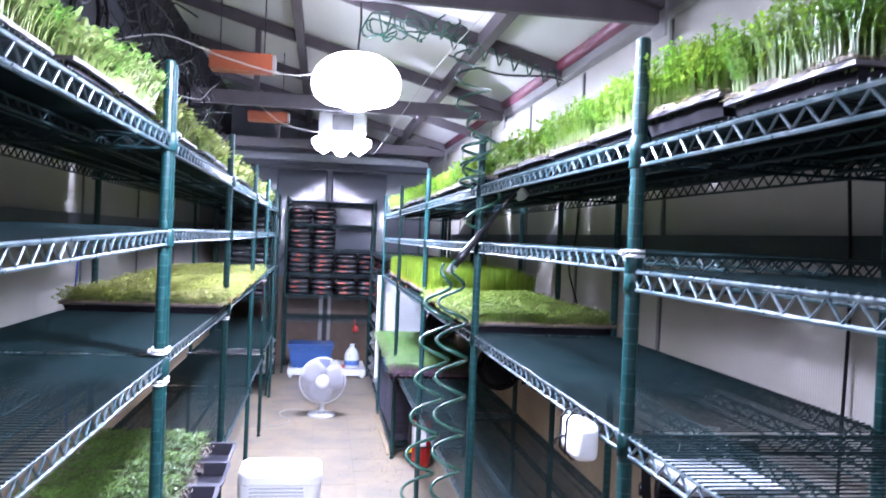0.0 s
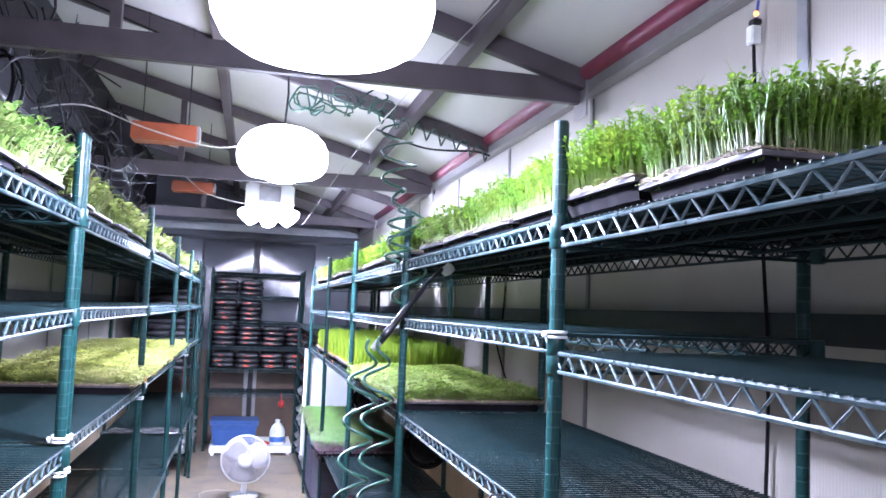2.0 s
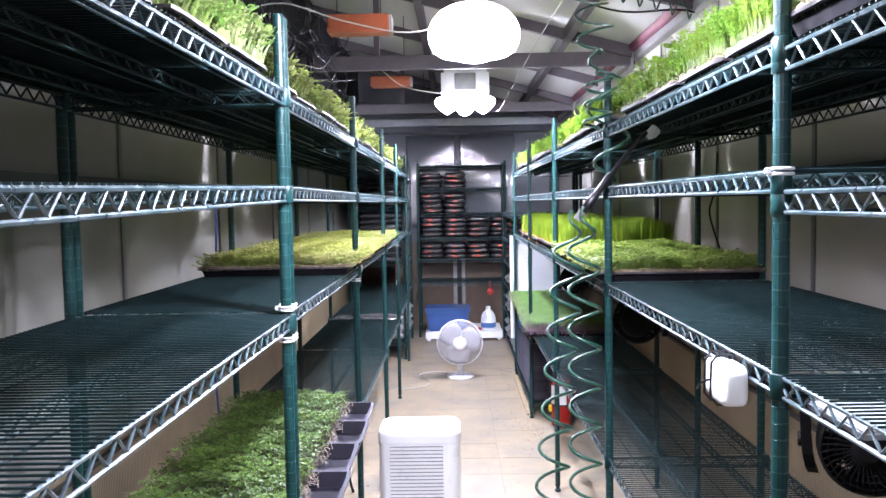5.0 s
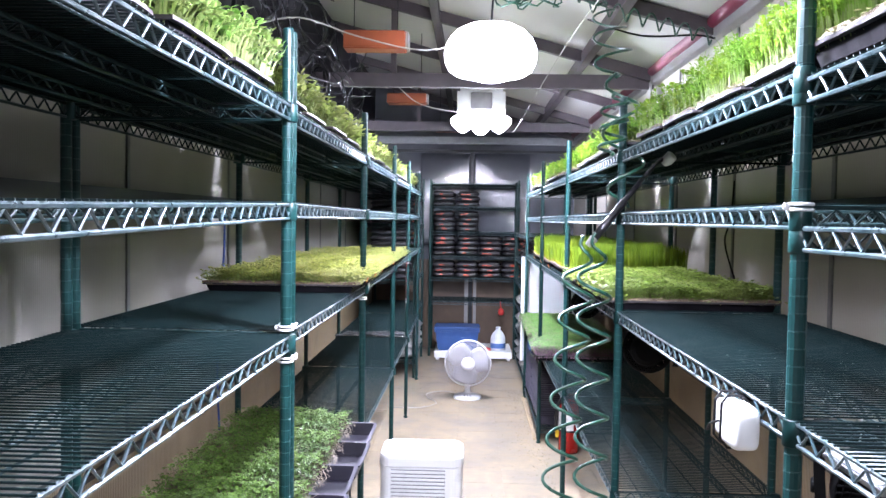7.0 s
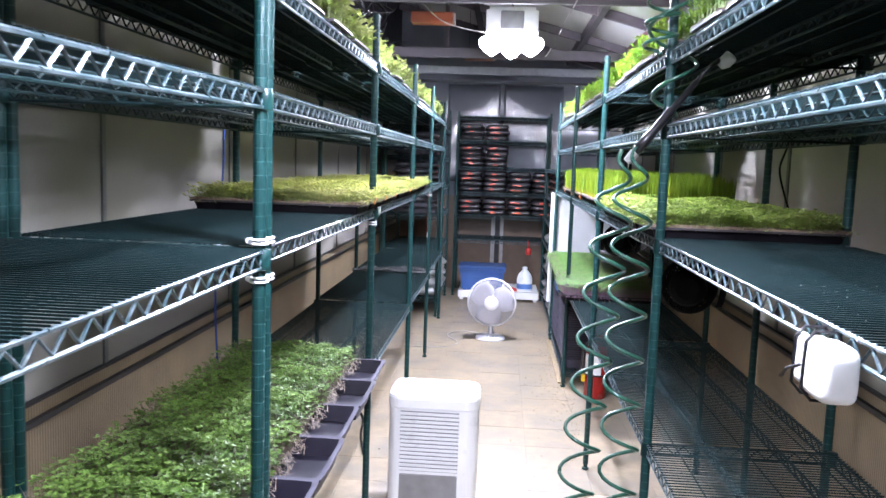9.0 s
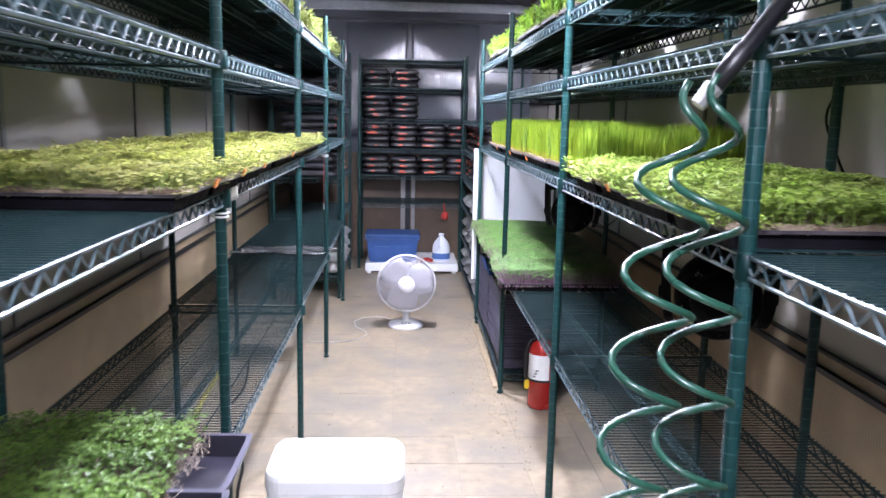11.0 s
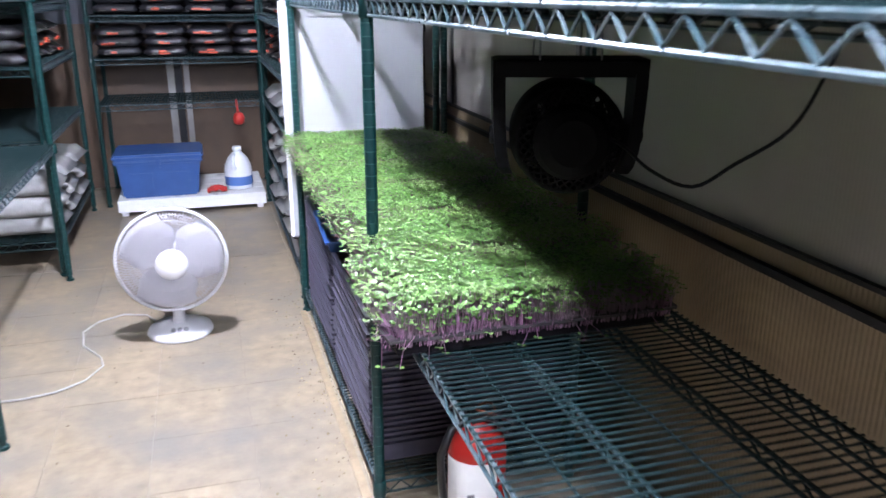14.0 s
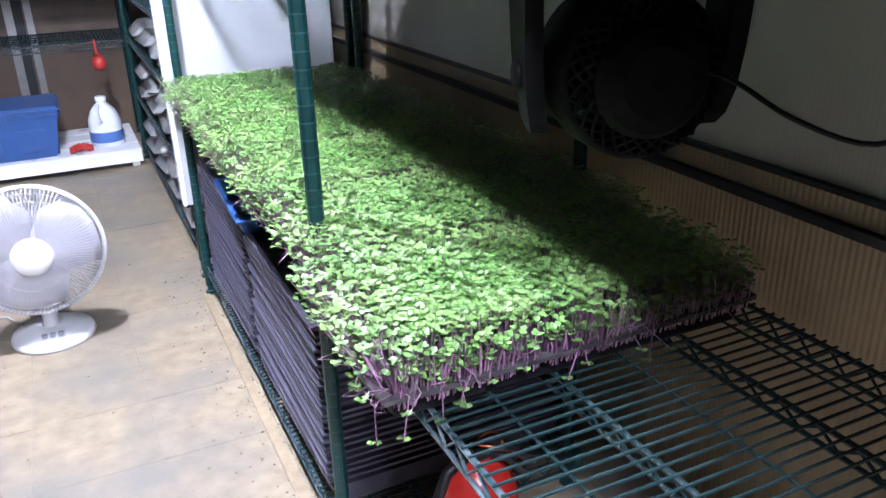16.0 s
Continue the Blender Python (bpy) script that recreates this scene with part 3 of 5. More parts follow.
def tray_mesh(h=0.055, l=TRAY_L, w=TRAY_W, wall=0.0022):
    """An open seedling tray with tapered sides, ribs and a rolled rim; its long side lies along x."""
    bm = bmesh.new()
    t = 0.012
    levels = [(0, 0, t), (h - 0.006, 0, 0.004), (h - 0.006, 0.0, -0.006), (h, 0, -0.006), (h, 0, 0.004 + wall), (0.004, 0, t + wall)]
    rings = []
    for z, _, inset in levels:
        ring = []
        nx, ny = 14, 8
        a, b = l / 2 - inset, w / 2 - inset
        pts = [(-a + 2 * a * i / nx, -b) for i in range(nx)] + [(a, -b + 2 * b * i / ny) for i in range(ny)]
        pts += [(a - 2 * a * i / nx, b) for i in range(nx)] + [(-a, b - 2 * b * i / ny) for i in range(ny)]
        for i, (x, y) in enumerate(pts):
            rib = 0.0012 if (i % 2 and 0 < z < h - 0.003 or i % 2 and z == 0) else 0.0
            corner = abs(abs(x) - a) < 1e-6 and abs(abs(y) - b) < 1e-6
            k = 0.985 if corner else 1
            ring.append(bm.verts.new((x * k - math.copysign(rib, x) * (abs(abs(x) - a) < 1e-6), y * k - math.copysign(rib, y) * (abs(abs(y) - b) < 1e-6), z)))
        rings.append(ring)
    n = len(rings[0])
    for a, b in zip(rings, rings[1:]):
        for k in range(n):
            bm.faces.new((a[k], a[(k + 1) % n], b[(k + 1) % n], b[k]))
    bm.faces.new(rings[0][::-1])
    bm.faces.new(rings[-1])
    for f in bm.faces:
        if all(v.co.z > h - 0.0065 for v in f.verts):
            f.material_index = 1
    return bm


def soil_mesh(z, rng, l=TRAY_L - 0.02, w=TRAY_W - 0.02):
    nx, ny = 20, 11
    verts, faces = [], []
    for j in range(ny + 1):
        for i in range(nx + 1):
            verts.append((-l / 2 + l * i / nx, -w / 2 + w * j / ny, z + rng.uniform(-0.004, 0.004)))
    for j in range(ny):
        for i in range(nx):
            a = j * (nx + 1) + i
            faces.append((a, a + 1, a + nx + 2, a + nx + 1))
    return verts, faces


def root_mesh(z, rng, hang=0.0):
    """Root mat with a ragged edge that stands just above the tray rim."""
    verts, faces = soil_mesh(z, rng, TRAY_L + 0.004 + hang, TRAY_W + 0.004)
    nx, ny = 20, 11
    rim = list(range(nx + 1)) + [j * (nx + 1) + nx for j in range(1, ny + 1)] + [ny * (nx + 1) + i for i in range(nx - 1, -1, -1)] + [j * (nx + 1) for j in range(ny - 1, 0, -1)]
    base = len(verts)
    for k in rim:
        x, y, zz = verts[k]
        verts.append((x * rng.uniform(0.995, 1.012), y * rng.uniform(0.99, 1.02), z - rng.uniform(0.003, 0.011) - hang * rng.uniform(0.3, 1.0)))
    n = len(rim)
    for k in range(n):
        faces.append((rim[k], base + k, base + (k + 1) % n, rim[(k + 1) % n]))
    return verts, faces


class Greens:
    """Collects stems and leaves into one mesh with a stem material and a leaf material."""

    def __init__(self, seed):
        self.v, self.f, self.m, self.rng = [], [], [], random.Random(seed)

    def stem(self, pts, r0, r1, slot=0):
        base = len(self.v)
        n = len(pts)
        for i, p in enumerate(pts):
            r = r0 + (r1 - r0) * i / (n - 1)
            for k in range(3):
                a = 2.094 * k
                self.v.append((p[0] + r * math.cos(a), p[1] + r * math.sin(a), p[2]))
        for i in range(n - 1):
            for k in range(3):
                a, b = base + 3 * i + k, base + 3 * i + (k + 1) % 3
                self.f.append((a, b, b + 3, a + 3))
                self.m.append(slot)

    def leaf(self, p, az, tilt, length, width, slot=1, notch=0.0):
        """A cupped leaf from its stalk end at p, towards az, raised by tilt."""
        ca, sa, ct, st = math.cos(az), math.sin(az), math.cos(tilt), math.sin(tilt)
        base = len(self.v)

        def put(u, w, up):
            x, z = u * ct - up * st, u * st + up * ct
            self.v.append((p[0] + x * ca - w * sa, p[1] + x * sa + w * ca, p[2] + z))

        put(0, 0, 0)
        put(length * 0.45, -width / 2, length * 0.10)
        put(length * 0.95, -width * 0.28, length * 0.02)
        put(length * (1 - notch), 0, -length * 0.04)
        put(length * 0.95, width * 0.28, length * 0.02)
        put(length * 0.45, width / 2, length * 0.10)
        self.f += [(base, base + 1, base + 2, base + 3), (base, base + 3, base + 4, base + 5)]
        self.m += [slot, slot]

    def mesh(self, name, mats):
        me = bpy.data.meshes.new(name)
        me.from_pydata(self.v, [], self.f)
        for mt in mats:
            me.materials.append(mt)
        me.polygons.foreach_set("material_index", self.m)
        return me


def pea_mesh(seed, height, leaf, stems=640, leaves=8, hulls=160, leafy_part=0.40):
    """Dense upright pea shoots: bare pale feet, small leaflets and tendrils in the upper third, hulls along the rim."""
    g = Greens(seed)
    r = g.rng
    for _ in range(stems):
        x, y = r.uniform(-0.262, 0.262), r.uniform(-0.134, 0.134)
        wave = 1 + 0.07 * math.sin(x * 17 + seed) + 0.06 * math.sin(y * 31 + seed * 2)
        h = height * wave * r.uniform(0.80, 1.08)
        ox, oy = max(0.0, abs(x) - 0.215) * math.copysign(0.35, x), max(0.0, abs(y) - 0.095) * math.copysign(0.30, y)
        lx, ly = r.gauss(0, 0.007) + ox, r.gauss(0, 0.008) + oy
        pts = [(x, y, 0), (x + lx * 0.25 + r.gauss(0, 0.002), y + ly * 0.25 + r.gauss(0, 0.002), h * 0.42), (x + lx, y + ly, h)]
        g.stem(pts[:2], 0.0013, 0.0012, 0)
        g.stem(pts[1:], 0.0012, 0.0008, 2)
        for k in range(leaves):
            f = 1.04 - leafy_part * r.random() ** 1.35
            q = (f - 0.42) / 0.58
            p = (pts[1][0] + (pts[2][0] - pts[1][0]) * q, pts[1][1] + (pts[2][1] - pts[1][1]) * q, h * f)
            g.leaf(p, r.uniform(0, 6.283), r.uniform(-0.2, 1.0), leaf * r.uniform(0.6, 1.3), leaf * r.uniform(0.5, 0.85))
        if r.random() < 0.16:
            a = r.uniform(0, 6.283)
            g.stem([pts[-1], (pts[-1][0] + 0.010 * math.cos(a), pts[-1][1] + 0.010 * math.sin(a), h + r.uniform(0.008, 0.022))], 0.0006, 0.0004, 2)
    for _ in range(hulls):
        if r.random() < 0.6:
            x, y = r.choice((-1, 1)) * r.uniform(0.250, 0.274), r.uniform(-0.134, 0.134)
        else:
            x, y = r.uniform(-0.262, 0.262), r.choice((-1, 1)) * r.uniform(0.122, 0.142)
        g.leaf((x, y, r.uniform(0.006, 0.020)), r.uniform(0, 6.283), r.uniform(-0.4, 0.6), r.uniform(0.006, 0.011), r.uniform(0.005, 0.009), 3)
    return g


def broad_mesh(seed, height, leaf, stems, leaves=2):
    """Upright pale stems, each topped by round cupped leaves, bulging out over the tray rim."""
    g = Greens(seed)
    r = g.rng
    for _ in range(stems):
        x, y = r.uniform(-0.262, 0.262), r.uniform(-0.136, 0.136)
        h = height * (1 + 0.08 * math.sin(x * 15 + seed) + 0.08 * math.sin(y * 27 + seed)) * r.uniform(0.66, 1.10)
        out = max(0.0, abs(x) - 0.20) / 0.06
        fx, fy = out * math.copysign(0.022, x), max(0.0, abs(y) - 0.10) * math.copysign(0.4, y)
        lx, ly = r.gauss(0, 0.008) + fx, r.gauss(0, 0.008) + fy
        h *= 1 - 0.18 * out * r.random()
        pts = [(x, y, 0), (x + lx * 0.3, y + ly * 0.3, h * 0.5), (x + lx, y + ly, h)]
        g.stem(pts[:2], 0.0017, 0.0015)
        g.stem(pts[1:], 0.0015, 0.0011)
        az = r.uniform(0, 6.283)
        for s in (0, math.pi + r.uniform(-0.6, 0.6)):
            g.leaf(pts[-1], az + s, r.uniform(-0.25, 1.15), leaf * r.uniform(0.75, 1.2), leaf * r.uniform(0.72, 1.0))
        for k in range(leaves):
            f = 1.0 - 0.55 * r.random() ** 1.3
            g.leaf((x + lx * f, y + ly * f, h * f), r.uniform(0, 6.283), r.uniform(-0.2, 1.1), leaf * r.uniform(0.55, 0.95), leaf * r.uniform(0.45, 0.75))
    return g


def cotyledon_mesh(seed, height, leaf, count, spread=0.003, slots=(0, 1), ragged=0.25, x0=-0.258, x1=0.258, trail=0, debris=0, side=1, swell=1.0, tilt=0.55, stalks=0, half=0.131):
    """A dense mat of seedlings, each a thin stem with two round seed leaves."""
    g = Greens(seed)
    r = g.rng
    for _ in range(count):
        x, y = r.uniform(x0, x1), r.uniform(-half, half)
        wave = (0.16 * math.sin(x * 21 + seed) + 0.16 * math.sin(y * 33 + x * 8) + 0.10 * math.sin(x * 47 - y * 29)) * swell
        h = height * (1 + wave * 0.5 + r.uniform(-ragged, ragged * 0.5))
        edge = half - 0.021
        ex = max(0.0, (abs(y) - edge) / 0.02) * 0.020 * math.copysign(1, y) if half < 0.14 else 0.0
        fx = max(0.0, (abs(x) - 0.235) / 0.02) * 0.026 * math.copysign(1, x)
        if fx and r.random() < 0.4:
            h *= r.uniform(0.3, 0.8)
        lx, ly = r.gauss(0, spread) + fx, r.gauss(0, spread) + ex
        if abs(y) > edge + 0.008 and half < 0.14 and r.random() < 0.45:
            h *= r.uniform(0.35, 0.95)
        wob = 0.007 if abs(y) > 0.118 else 0.001
        if abs(y) > 0.122 and r.random() < 0.25 or stalks and y < -0.116:
            continue
        if abs(y) > 0.095 or x - x0 < 0.04 or x1 - x < 0.04 or r.random() < 0.15:
            g.stem([(x, y, 0), (x + lx * 0.5 + r.gauss(0, wob), y + ly * 0.3 + r.gauss(0, wob), h * 0.5), (x + lx, y + ly, h)], 0.0009, 0.0008)
        az = r.uniform(0, 6.283)
        for s in (0, math.pi + r.uniform(-0.5, 0.5)):
            g.leaf((x + lx, y + ly, h), az + s, r.uniform(-0.05, tilt), leaf * r.uniform(0.75, 1.2), leaf * r.uniform(0.8, 1.15), notch=0.18)
    for _ in range(stalks):
        x, y, h = r.uniform(x0, x1), -0.129 + r.uniform(-0.012, 0.004), height * r.uniform(0.40, 0.98)
        lx = r.gauss(0, 0.007)
        g.stem([(x, y, -0.006), (x + lx * 0.4, y - 0.003, h * 0.5), (x + lx, y - r.uniform(0, 0.008), h)], 0.0011, 0.0010)
        for s in (1.57, 1.57 + math.pi):
            g.leaf((x + lx, y - 0.003, h), s + r.uniform(-0.9, 0.9), r.uniform(0.1, 0.7), leaf * r.uniform(0.7, 1.1), leaf, notch=0.18)
    for _ in range(debris):
        e = abs(r.gauss(0, 0.012)) - 0.008
        x, y = (x1 + e if side > 0 else x0 - e * 0.6), r.uniform(-0.128, 0.128)
        z = r.uniform(-0.01, 0.03)
        g.stem([(x, y, z), (x + r.gauss(0, 0.012), y + r.gauss(0, 0.012), z - 0.006), (x + side * r.uniform(0, 0.018 if side > 0 else 0.012), y + r.gauss(0, 0.02), z - r.uniform(0, 0.02))], 0.0012 if side > 0 else 0.0007, 0.0009 if side > 0 else 0.0006)
    for n in range(trail):
        x, y = r.uniform(x0, x1), -0.128
        if n % 6 == 0:
            yy = r.uniform(-0.13, 0.0)
            o, d = r.uniform(0.01, 0.03), r.uniform(-0.03, 0.02)
            tip = (x0 - o, yy + r.gauss(0, 0.02), d)
            g.stem([(x0 + 0.01, yy, 0.008), (x0 - o * 0.6, yy + r.gauss(0, 0.008), 0.012), tip], 0.001, 0.0009)
            for s in range(3):
                g.leaf(tip, 2.1 * s + r.random(), 0.3, leaf, leaf)
            continue
        o, d = r.uniform(0.01, 0.04), r.uniform(-0.032, 0.03)
        g.stem([(x, y, 0.01), (x + r.gauss(0, 0.01), y - o * 0.6, 0.015), (x + r.gauss(0, 0.02), y - o, d)], 0.001, 0.0009)
        for s in (0, 3.1):
            g.leaf((g.v[-1][0], g.v[-1][1], g.v[-1][2]), s + r.random(), 0.2, leaf, leaf)
    return g


def grass_mesh(seed, height, count):
    g = Greens(seed)
    r = g.rng
    for _ in range(count):
        x, y = r.uniform(-0.258, 0.258), r.uniform(-0.131, 0.131)
        h, a = height * (1 + 0.06 * math.sin(x * 23 + seed) + 0.05 * math.sin(y * 41 + x * 13)) * r.uniform(0.76, 1.06), r.uniform(0, 6.283)
        b = r.gauss(0, 0.015)
        w = 0.0015
        wx, wy = w * math.cos(a), w * math.sin(a)
        base = len(g.v)
        for f, k in ((0, 0.8), (0.26, 1.0), (0.8, 0.8)):
            ox, oy = -b * f * f * math.sin(a), b * f * f * math.cos(a)
            g.v += [(x + ox - wx * k, y + oy - wy * k, h * f), (x + ox + wx * k, y + oy + wy * k, h * f)]
        g.v.append((x - b * math.sin(a), y + b * math.cos(a), h))
        g.f += [(base, base + 1, base + 3, base + 2), (base + 2, base + 3, base + 5, base + 4), (base + 4, base + 5, base + 6)]
        g.m += [0, 1, 1]
    return g


TRAY_MESH, SOIL_MESH, ROOT_MESH, PLANTS = {}, {}, {}, {}


def planted(spot, kind, label, group, deep, seed, turn=0.0):
    """A tray full of plants: tray > soil, plants; alike trays share their meshes."""
    if deep not in TRAY_MESH:
        ob = part("tray", tray_mesh(deep), M["tray"])
        ob.data.materials.append(M["rim"])
        TRAY_MESH[deep] = ob.data
        bpy.data.objects.remove(ob)
        v, f = soil_mesh(deep - 0.012, random.Random(3))
        ob = raw("soil", v, f, M["soil"])
        SOIL_MESH[deep] = ob.data
        bpy.data.objects.remove(ob)
        v, f = root_mesh(deep + 0.007, random.Random(4))
        ob = raw("root_mat", v, f, M["roots"])
        ROOT_MESH[deep] = ob.data
        bpy.data.objects.remove(ob)
        v, f = root_mesh(deep + 0.006, random.Random(5), 0.004)
        ob = raw("root_mat", v, f, M["roots_pale"])
        ROOT_MESH[-deep] = ob.data
        bpy.data.objects.remove(ob)
    base = new("seedling_tray", TRAY_MESH[deep])
    rng = random.Random(seed)
    base.matrix_basis = pose(spot[0] + rng.uniform(-0.008, 0.008), spot[1], spot[2], 0, 0, turn + rng.uniform(-0.8, 0.8))
    tagged(base, label, "seedling tray", group)
    if kind[:3] in ("mat", "spr", "gra"):
        so = new("root_mat", ROOT_MESH[-deep])
    elif kind[:3] == "pea":
        so = new("root_mat", ROOT_MESH[deep])
    else:
        so = new("soil", SOIL_MESH[deep])
    so.parent = base
    if kind[:3] == "low":
        if "low" not in TRAY_MESH:
            ob = part("tray", tray_mesh(deep), M["tray_low"])
            ob.data.materials.append(M["tray_stack"])
            TRAY_MESH["low"] = ob.data
            bpy.data.objects.remove(ob)
        base.data = TRAY_MESH["low"]
        so.location.z = 0.012 - deep + 0.001
        so.scale.x = 0.72
        so.location.x = -0.065
    if kind:
        pl = tagged(new("foliage", PLANTS[kind]), kind="stuff")
        pl.parent = base
        pl.location.z = deep - 0.010
        flip = rng.random() < 0.5
        pl.rotation_euler.z = math.pi if flip and kind[:6] not in ("radish", "lowlef") else 0
    return base


PEA_MATS = [M["pea_foot"], M["pea_leaf"], M["pea_stem"], M["hull"]]
for k in range(2):
    PLANTS["pea%d" % k] = pea_mesh(10 + k, (0.104, 0.098)[k], 0.0084, 1900, 14, 260, 0.56).mesh("pea_shoots", PEA_MATS)
for k in range(3):
    PLANTS["peafar%d" % k] = pea_mesh(20 + k, (0.092, 0.100, 0.086)[k], 0.0142, 760, 9, 120, 0.66).mesh("pea_shoots", PEA_MATS)
    PLANTS["sun%d" % k] = broad_mesh(30 + k, (0.092, 0.086, 0.080)[k], 0.0172, 1250, 3).mesh("broad_shoots", [M["sun_stem"], M["sun_leaf"]])
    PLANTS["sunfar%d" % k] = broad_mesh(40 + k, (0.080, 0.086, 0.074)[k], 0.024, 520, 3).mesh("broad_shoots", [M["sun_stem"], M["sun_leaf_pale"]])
for k in range(2):
    PLANTS["radish%d" % k] = cotyledon_mesh(50 + k, 0.060, 0.0090, 7400, 0.0050, ragged=0.26, trail=26 if k == 0 else 0, debris=90, side=-1, swell=0.35, tilt=0.50, stalks=380 if k == 0 else 0, half=0.147).mesh("radish_shoots", [M["radish_stem"], M["radish_leaf"]])
    PLANTS["sprout%d" % k] = cotyledon_mesh(60 + k, 0.044, 0.0132, 3100, 0.007, ragged=0.5, swell=1.3).mesh("pale_sprouts", [M["sun_stem"], M["sprout_leaf"]])
    PLANTS["mat%d" % k] = cotyledon_mesh(70 + k, 0.042, 0.0118, 3300, 0.006, ragged=0.45, swell=1.2).mesh("yellow_sprouts", [M["sun_stem"], M["mat_leaf"]])
    PLANTS["grass%d" % k] = grass_mesh(80 + k, 0.146, 4800).mesh("grass_blades", [M["grass_base"], M["grass_blade"]])
    PLANTS["lowleft%d" % k] = cotyledon_mesh(90 + k, 0.055, 0.0115, 2600, 0.008, ragged=0.5, x0=-0.258, x1=0.155, debris=80).mesh("leafy_shoots", [M["dead_root"], M["low_leaf"]])

RXC = RPX + SHELF_D / 2          # middle of the right shelves
seed = 100
right_rows = [-0.392, -0.108] + [BAY * b + 0.185 + 0.31 * k for b in range(4) for k in range(4)]
for i, y in enumerate(right_rows):
    seed += 1
    planted((RXC + 0.032, y, 1.699 if y > -0.14 else 1.685), ("pea%d" % (i % 2) if y < 0.7 else "peafar%d" % (i * 7 % 3)), "black tray of dense green pea shoots", "pea shoot trays", 0.030, seed)
left_rows = [0.625 - 0.19 - 0.30 * k for k in range(3)]
for p0, p1 in ((0.665, 2.035), (2.035, 3.46), (3.46, 4.70), (4.70, 6.12)):
    left_rows += [p0 + 0.165 + (p1 - p0 - 0.33) * k / 3 for k in range(4)]
for i, y in enumerate(left_rows):
    seed += 1
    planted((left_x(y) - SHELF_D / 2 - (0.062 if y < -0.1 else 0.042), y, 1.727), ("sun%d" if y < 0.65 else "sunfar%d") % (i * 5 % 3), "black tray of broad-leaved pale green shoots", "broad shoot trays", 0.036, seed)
for i in range(4):
    seed += 1
    planted((RXC - 0.005, 1.525 + 0.29 * i, 1.194), "sprout%d" % (i % 2), "black tray with a low mat of pale green sprouts", "sprout trays", 0.03, seed)
for i in range(9):
    seed += 1
    planted((RXC + 0.030, 2.725 + 0.285 * i, 1.194), "grass%d" % (i % 2), "black tray of tall bright wheatgrass", "wheatgrass trays", 0.03, seed)
for i in range(9):
    seed += 1
    y = 1.735 + 0.288 * i
    planted((left_x(y) - SHELF_D / 2 + 0.01, y, 1.210), "mat%d" % (i % 2), "black tray with a short yellow-green sprout mat", "sprout mat trays", 0.03, seed)
for i in range(10):
    seed += 1
    y = 1.86 - 0.279 * i
    planted((left_x(y) - SHELF_D / 2 + 0.055, y, 0.605), "lowleft%d" % (i % 2), "black tray half covered with leafy green shoots", "leafy shoot trays", 0.05, seed)
for i in range(6):
    seed += 1
    planted((RXC - (0.054 if i == 0 else 0.022), 3.82 + 0.297 * i, 0.622), "radish%d" % min(i, 1), "black tray of green radish shoots with purple stems", "radish trays", 0.035, seed)

# small orange labels stuck to tray rims beside the aisle
def tray_label(x, y, z, turn, tilt):
    tl = thing("tray_label", pose(x, y, z, 0, 0, turn), "small bright orange label stuck to a tray rim", "label", "orange tray labels")
    bm = bmesh.new()
    box(bm, -0.0012, 0.0012, -0.012, 0.012, 0.002, 0.019, 0.0008)
    for v in bm.verts:
        v.co.x -= max(0, v.co.z) * tilt
    part("paper", bm, M["tag"], tl)


for y in (2.033, 3.265, 3.753, 4.25):
    tray_label(RXC - 0.005 - TRAY_L / 2 - 0.016, y, 1.216, 0, 0.35)
for y in (1.80, 2.08, 2.37, 2.95):
    tray_label(left_x(y) - SHELF_D / 2 + 0.01 + TRAY_L / 2 + 0.018, y, 1.232, 180, 0.35)


# ---- far racks with bags ----
def oriented_rack(label, length, levels, post_h, m, group):
    r = rack("wire_rack", label, [0, length], 0.0, -1, [levels], post_h, group)
    r.matrix_basis = m
    return r


BACK_Z = [0.59, 0.845, 1.08, 1.34, 1.61]
oriented_rack("dark wire shelving rack across the end wall", 0.94, BACK_Z + [1.855], 1.90, pose(-0.47, 7.42, 0, 0, 0, -90), "end racks")
rack("wire_rack", "dark wire shelving rack holding black bags", [6.20, 7.36], -0.55, -1, [[0.16, 0.598, 0.90, 1.15, 1.42, 1.69]], 1.90, "end racks")
rack("wire_rack", "dark wire shelving rack holding sacks", [5.62, 7.30], 0.44, 1, [[0.10, 0.36, 0.63, 0.86, 1.09, 1.34]], 1.86, "end racks")


